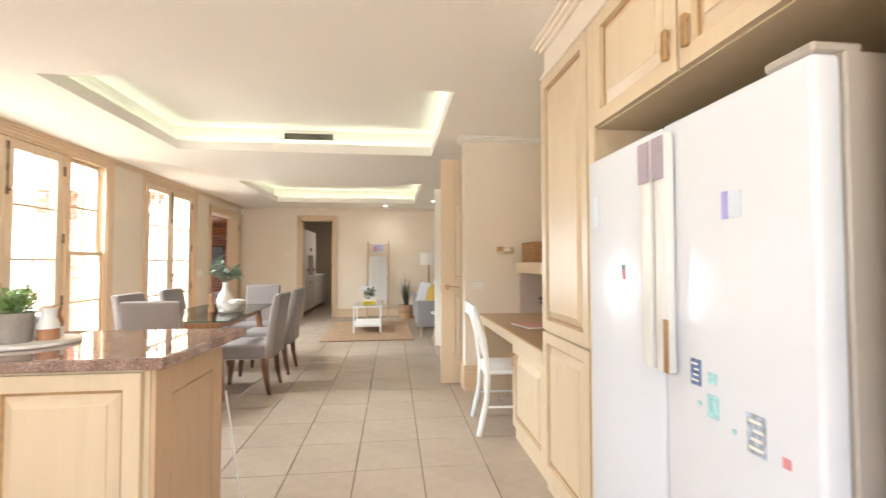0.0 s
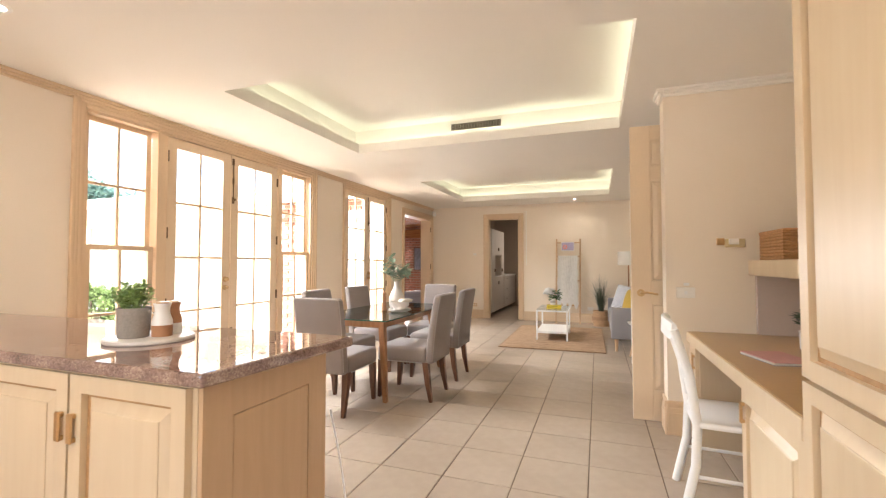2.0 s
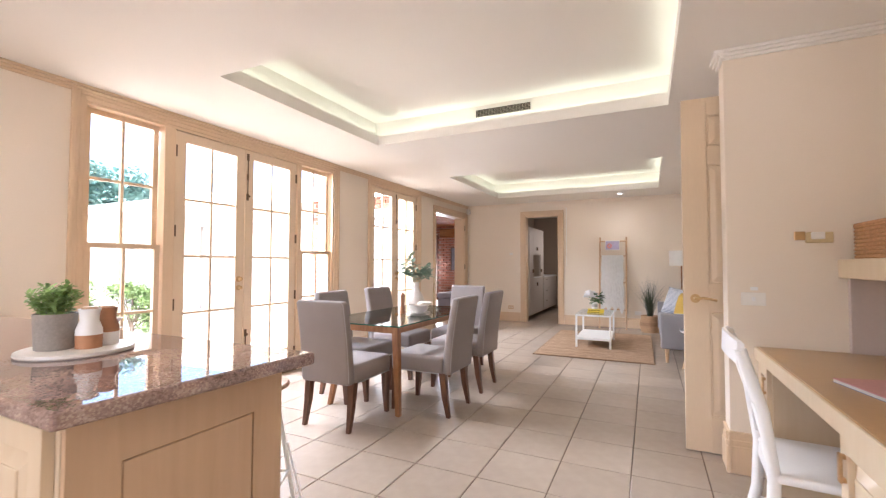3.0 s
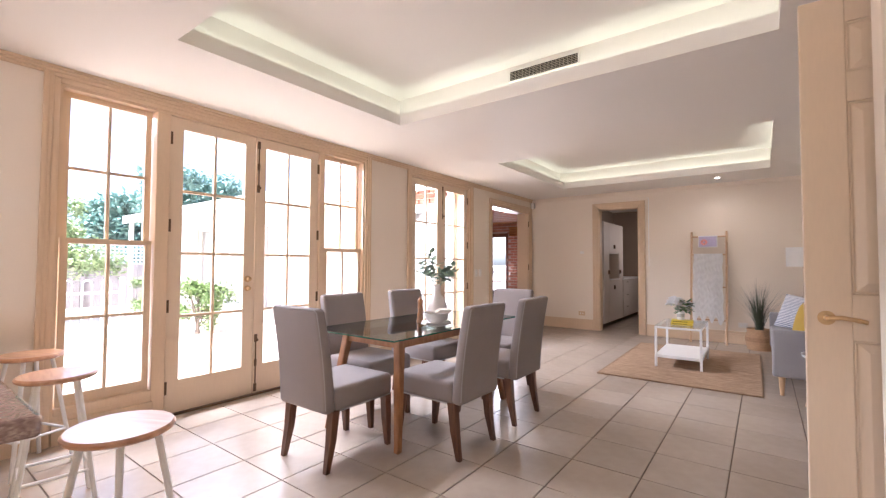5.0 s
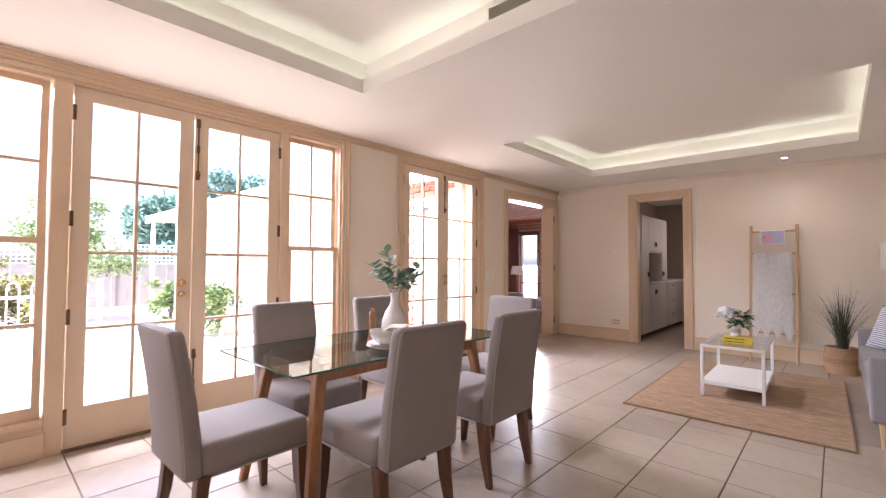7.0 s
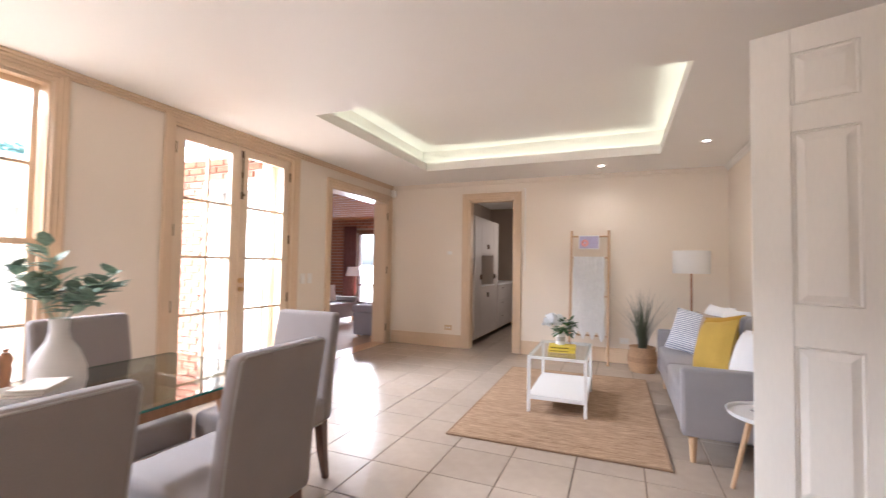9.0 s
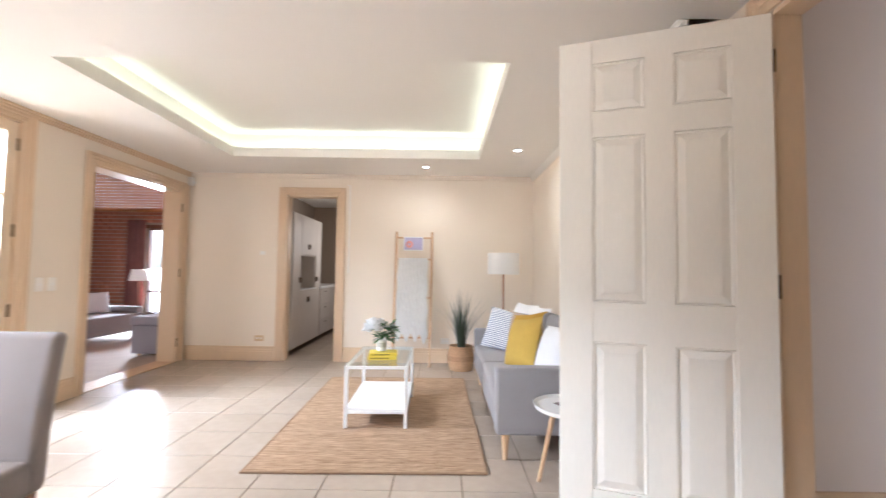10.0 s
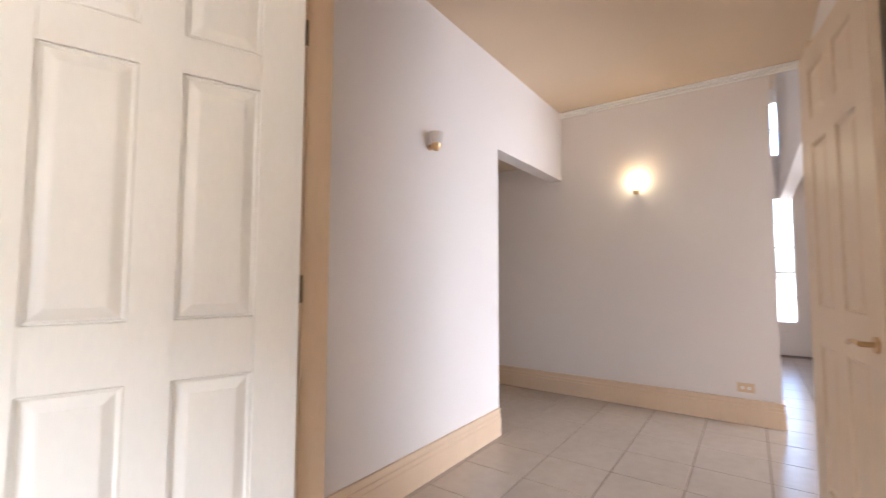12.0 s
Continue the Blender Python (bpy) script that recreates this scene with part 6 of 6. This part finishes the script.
def lounge_sofa(label, w, m, cloth=SOFAM, arm=0.6, back=0.82, foot=0.12):
    s = thing("lounge_sofa", label, "sofa", m)
    for nm, dm in (("base", (-w / 2, w / 2, -0.40, 0.38, foot, 0.42)), ("backrest", (-w / 2, w / 2, 0.22, 0.42, 0.42, back)), ("armrest", (-w / 2, -w / 2 + 0.14, -0.4, 0.22, 0.42, arm)), ("armrest", (w / 2 - 0.14, w / 2, -0.4, 0.22, 0.42, arm))):
        bx(nm, dm, cloth, s, 0.03, seg=3)
    for x in (-w / 2 + 0.1, w / 2 - 0.1):
        for y in (-0.33, 0.33):
            bx("leg", (x - 0.02, x + 0.02, y - 0.02, y + 0.02, 0, foot), PALEW, s)
    return s


lounge_sofa("grey low-backed lounge sofa on beige carpet", 2.0, pose(-5.65, 10.95, 0, 0, 0, 88), back=0.70, arm=0.53)
cushion("white cushion on the lounge sofa", 0.42, 0.36, 0.14, WCOT, pose(-5.72, 11.55, 0.43, -14, 0, 70))
lounge_sofa("pale grey lounge armchair seen from behind", 0.46, pose(-3.97, 10.62, 0, 0, 0, 180), back=0.54, arm=0.54, foot=0.03, cloth=mat("lilac_grey_cloth", (0.36, 0.34, 0.39), 0.9, vary=0.06, fine=300, bump=0.04))
ll = thing("lounge_lamp", "lounge floor lamp with a white tapered shade", "lamp", pose(-6.45, 13.55, 0))
bm = bmesh.new()
lathe(bm, [(0.20, 0.92), (0.15, 1.16), (0.148, 1.16), (0.198, 0.92)], 32)
part("shade", bm, WHITE, ll, smooth=True)
bm = bmesh.new()
cyl(bm, (0, 0, 0), (0, 0, 1.0), 0.015, n=10)
lathe(bm, [(0, 0), (0.14, 0), (0.14, 0.02), (0, 0.02)], 24)
part("stand", bm, DARKW, ll)
ls = thing("lounge_shelf", "white wall shelf with small things on brick", "shelf")
bx("shelf_board", (LX0, LX0 + 0.22, 10.9, 14.2, 1.93, 1.98), WHITE, ls)
bm = bmesh.new()
box(bm, -6.15, LX1 - 0.1, LY1 - 0.06, LY1 + 0.015, 2.16, 2.40, 0.006)
box(bm, -6.15, LX1 - 0.1, LY1 - 0.09, LY1 + 0.015, 2.11, 2.155, 0.004)
struct(part("trim_lounge_beam", bm, TIMB), "varnished timber beam along the brick wall", "trim")
fp = thing("framed_picture", "grey-blue framed print hung on red brick", "picture", pose(-5.54, LY1 - 0.022, 1.38))
bm = bmesh.new()
for dm in ((-0.21, -0.18, -0.40, 0.40), (0.18, 0.21, -0.40, 0.40), (-0.18, 0.18, 0.37, 0.40), (-0.18, 0.18, -0.40, -0.37)):
    box(bm, dm[0], dm[1], -0.028, 0, dm[2], dm[3], 0.003)
part("picture_frame", bm, DARKW, fp)
bx("print", (-0.18, 0.18, -0.014, -0.004, -0.37, 0.37), mat("misty_print", (0.17, 0.17, 0.20), 0.35, vary=0.45, scale=5, fine=20, stretch=(1, 1, 0.5)), fp)

# ---------------------------------------------------------------- garden
bm = bmesh.new()
box(bm, -400, 400, -400, 400, -0.5, -0.20)
struct(part("ground", bm, PAVE), "pale concrete paving of the garden", "ground")
EAVE = mat("eave_white", (0.72, 0.68, 0.60), 0.6, vary=0.04)
bm = bmesh.new()
box(bm, WX - 0.72, WX - 0.24, 0.0, 6.6, 2.62, 2.70)
box(bm, WX - 0.78, WX - 0.72, 0.0, 6.6, 2.60, 2.80)
struct(part("eave_west", bm, EAVE), "white eave over the french doors", "eave")
bm = bmesh.new()
box(bm, -13.6, -6.0, 6.25, LY0 - 0.2, 2.32, 2.38)
box(bm, -13.6, -6.0, 6.19, 6.25, 2.26, 2.46)
box(bm, -14.0, LX1, LY0 - 0.50, LY0 - 0.45, 2.40, 2.56)
for x in (-13.4, -11.0, -8.6, -6.2):
    box(bm, x, x + 0.09, 6.28, 6.37, -0.2, 2.32)
struct(part("eave_lounge", bm, EAVE), "white verandah roof edge of the lounge wing", "eave")
SHEER = mat("sheer_curtain", (0.55, 0.54, 0.53), 0.8, vary=0.06, scale=3, fine=30, stretch=(6, 1, 0.1))
for a, b in ((-4.55, -3.75), (-9.3, -7.3), (-12.6, -10.0)):
    w = thing("wing_window", "white framed wing window with pale sheer curtains", "window", group="wing windows")
    bm = bmesh.new()
    n = max(2, int((b - a) / 0.7))
    for k in range(n + 1):
        x = a + (b - a - 0.05) * k / n
        box(bm, x, x + 0.05, LY0 - 0.16, LY0 - 0.10, 0.1, 2.15)
    box(bm, a, b, LY0 - 0.165, LY0 - 0.095, 0.1, 0.16)
    box(bm, a, b, LY0 - 0.165, LY0 - 0.095, 2.09, 2.15)
    part("window_frame", bm, WHITE, w)
    bm = bmesh.new()
    prev = None
    for k in range(81):
        f = k / 80
        c = Vector((a + (b - a) * f, LY0 - 0.05 + 0.02 * math.sin(f * 24 * (b - a)), 0))
        cur = (bm.verts.new(c + Vector((0, 0, 0.12))), bm.verts.new(c + Vector((0, 0, 2.14))))
        if prev:
            bm.faces.new((prev[0], cur[0], cur[1], prev[1]))
        prev = cur
    part("sheer_curtain", bm, SHEER, w, smooth=True)
bme = bmesh.new()
box(bme, -0.105, 0.105, -0.038, 0.038, -0.033, 0.033, bevel=0.004)
brick_me = bpy.data.meshes.new("brick")
bme.to_mesh(brick_me)
bme.free()
brick_me.materials.append(BRICK)
# pool fence with hooped tops
pf = thing("pool_fence", "white metal pool fence with hooped tops", "fence", pose(-6.7, 0, -0.2))
for z in (0.12, 1.0):
    bx("rail", (-0.012, 0.012, -2.0, 4.15, z - 0.015, z + 0.015), WHITE, pf)
for k in range(30):
    y = -1.95 + k * 0.205
    bm = bmesh.new()
    pts = [Vector((0, y - 0.05, 0.05)), Vector((0, y - 0.05, 1.12))] + [Vector((0, y - 0.05 * math.cos(a), 1.12 + 0.05 * math.sin(a))) for a in (0.8, 1.57, 2.34)] + [Vector((0, y + 0.05, 1.12)), Vector((0, y + 0.05, 0.05))]
    tube(bm, pts, 0.008, 6)
    part("hoop", bm, WHITE, pf)
for y in (-2.0, 0.1, 2.1, 4.17):
    bx("post", (-0.025, 0.025, y - 0.025, y + 0.025, 0, 1.2), WHITE, pf)
# lattice fence at the far side
lf = thing("lattice_fence", "tall grey garden fence with white lattice top", "fence", pose(-16.5, 0, -0.2))
FENC = mat("fence_timber", (0.20, 0.18, 0.17), 0.85, vary=0.2, scale=6)
for k in range(24):
    bx("fence_board", (-0.02, 0.02, -6 + k * 0.75, -6 + k * 0.75 + 0.735, 0, 1.35), FENC, lf)
bm = bmesh.new()
for k in range(150):
    y = -6 + k * 0.12
    box(bm, 0.0, 0.012, y, y + 0.035, 1.35, 1.95)
for k in range(6):
    box(bm, 0.013, 0.022, -6, 12, 1.35 + k * 0.12, 1.385 + k * 0.12)
part("lattice", bm, mat("lattice_white", (0.58, 0.60, 0.66), 0.7), lf)
for k in range(7):
    bx("post", (-0.05, 0.05, -6 + k * 3.0, -5.9 + k * 3.0, 0, 2.05), FENC, lf)


def clump_tree(name, label, x, y, h, r, trunk, n, leafmat, seed, size, cone=False, z0=-0.2, low=False):
    """Trunk with limbs and a crown of many small leaf clumps, uneven and with gaps."""
    g = random.Random(seed)
    t = thing(name, label, "tree", pose(x, y, z0))
    bm = bmesh.new()
    cyl(bm, (0, 0, 0), (0.05 * h * 0.1, 0, h * (0.9 if cone else 0.6)), 0.035 * h, 0.012 * h, n=10)
    ends = []
    for k in range(11):
        a = g.uniform(0, 6.283)
        if cone:
            f = 0.2 + 0.75 * k / 11
            e = Vector((math.cos(a) * r * (1 - f) * 0.9, math.sin(a) * r * (1 - f) * 0.9, h * f))
            b = Vector((0, 0, h * f - 0.05 * h))
        else:
            e = Vector((math.cos(a) * r * 0.7 * g.uniform(0.4, 1), math.sin(a) * r * 0.7 * g.uniform(0.4, 1), h * (g.uniform(0.15, 0.8) if low else g.uniform(0.5, 0.92))))
            b = Vector((0, 0, h * (g.uniform(0.05, 0.3) if low else g.uniform(0.25, 0.5))))
        cyl(bm, b, e, 0.012 * h, 0.004 * h, n=6)
        ends.append(e)
    part("trunk", bm, trunk, t)
    bm = bmesh.new()
    centres = []
    for k in range(42 if cone else 26):
        a = g.uniform(0, 6.283)
        if cone:
            f = g.uniform(0.12, 1.0)
            rr = r * (1 - f) * g.uniform(0.5, 1.05) + 0.1
            centres.append((Vector((math.cos(a) * rr, math.sin(a) * rr, h * f)), r * 0.26))
        else:
            e = g.choice(ends)
            centres.append((e + Vector((g.gauss(0, r * 0.25), g.gauss(0, r * 0.25), g.gauss(0, h * 0.09))), r * g.uniform(0.22, 0.36)))
    for k in range(n):
        c, s = g.choice(centres)
        v = Vector((g.gauss(0, 1), g.gauss(0, 1), g.gauss(0, 0.7))).normalized() * s * g.random() ** 0.4
        leaf(bm, c + v, g.uniform(0, 6.283), g.uniform(-0.6, 1.0), size * g.uniform(0.7, 1.4), size * g.uniform(0.4, 0.7))
    part("crown", bm, leafmat, t)
    return t


BARK = mat("bark", (0.12, 0.09, 0.065), 0.9, vary=0.3, scale=10)
CONI = mat("conifer_green", (0.17, 0.28, 0.235), 0.8, vary=0.4, scale=2)
BROAD = mat("broadleaf_green", (0.28, 0.36, 0.17), 0.7, vary=0.4, scale=3)
SHRUB = mat("shrub_green", (0.18, 0.26, 0.09), 0.7, vary=0.4, scale=4)
YSHR = mat("shrub_yellow_green", (0.24, 0.22, 0.06), 0.7, vary=0.4, scale=4)
for k, (x, y, h, r) in enumerate(((-24, 12.4, 5.5, 2.4), (-26, 16.3, 5.3, 2.0), (-25, 9.4, 4.5, 2.0), (-29, 21, 5.8, 2.4), (-33, 27, 5.9, 2.6))):
    clump_tree("conifer", "dark green conifer behind the garden fence", x, y, h, r * 1.1, BARK, 9000, CONI, 30 + k, 0.30)
clump_tree("garden_tree", "light green leafy tree inside the garden", -12.6, 4.5, 2.5, 1.3, BARK, 7500, BROAD, 51, 0.11)
clump_tree("garden_shrub", "yellow-green shrub before the fence", -13.0, 3.2, 1.5, 1.0, BARK, 2600, YSHR, 52, 0.13, low=True)
clump_tree("garden_shrub", "rounded green shrub on the paving", -8.6, 6.0, 1.25, 0.55, BARK, 3000, SHRUB, 53, 0.08, low=True)
clump_tree("garden_shrub", "rounded green shrub by the verandah", -11.6, 6.3, 1.1, 0.6, BARK, 2600, SHRUB, 54, 0.09, low=True)

# brick courses of the wing's garden side
def courses(host, name, x0, x1, z0, rows, y, skip, near):
    """Stretcher bond on a wall that runs along x; up to 300 single bricks near, the rest joined."""
    made, V, F = 0, [], []
    for r_ in range(rows):
        z = z0 + r_ * 0.0865
        n = int((x1 - x0) / 0.236)
        for k in range(n):
            x = x0 + 0.12 + k * 0.236 + (0.118 if r_ % 2 else 0)
            if skip(x, z):
                continue
            if made < 300 and near(x):
                o = new("brick", brick_me)
                o.parent = host
                o.matrix_basis = pose(x, y, z)
                made += 1
                continue
            b = len(V)
            for dx, dy, dz in ((-1, -1, -1), (1, -1, -1), (1, 1, -1), (-1, 1, -1), (-1, -1, 1), (1, -1, 1), (1, 1, 1), (-1, 1, 1)):
                V.append((x + dx * 0.105, y + dy * 0.038, z + dz * 0.033))
            F += [(b, b + 1, b + 5, b + 4), (b + 1, b + 2, b + 6, b + 5), (b + 3, b, b + 4, b + 7), (b + 4, b + 5, b + 6, b + 7), (b, b + 3, b + 2, b + 1)]
    me = bpy.data.meshes.new(name)
    me.from_pydata(V, [], F)
    me.materials.append(BRICK)
    o = new(name, me)
    o.parent = host
    o["kind"] = "stuff"


courses(bpy.data.objects["wall_lounge_south"], "brick_rest", -5.75, -3.72, -0.16, 32, LY0 - 0.2, lambda x, z: x > -4.67 and 0.02 < z < 2.2, lambda x: x < -4.6)
courses(bpy.data.objects["wall_lounge_north"], "brick_rest", LX0, LX1, 0.045, 30, LY1 + 0.02, lambda x, z: -7.0 < x < -6.18 and z < 2.26, lambda x: x > -6.1)
# ---------------------------------------------------------------- floor tiles, last
v0, f0 = tile_mesh(0, 0)
tile_me = bpy.data.meshes.new("tile")
tile_me.from_pydata(v0, [], f0)
tile_me.materials.append(TILE)
V, F = [], []
for i in range(-13, 22):
    for j in range(-19, 19):
        x, y = TX + PX * (i + 0.5), TY + PY * (j + 0.5)
        if x < -3.55 or y < BY or (y > FY + 0.1 and not -2.7 < x < -0.8 and not 3.2 < x < 5.3) or y > 13.2:
            continue
        if -3.5 < x < 1.1 and 1.9 < y < FY + 0.1:
            o = new("tile", tile_me)
            o.parent = floor
            o.matrix_basis = pose(x, y, 0, 0, 0, 180 * ((i * 7 + j * 3) % 2))
        else:
            b = len(V)
            vt_, ft_ = tile_mesh(x, y)
            V += vt_
            F += [tuple(b + q for q in f) for f in ft_]
me = bpy.data.meshes.new("tile_rest")
me.from_pydata(V, [], F)
me.materials.append(TILE)
o = new("tile_rest", me)
o.parent = floor
o["kind"] = "stuff"
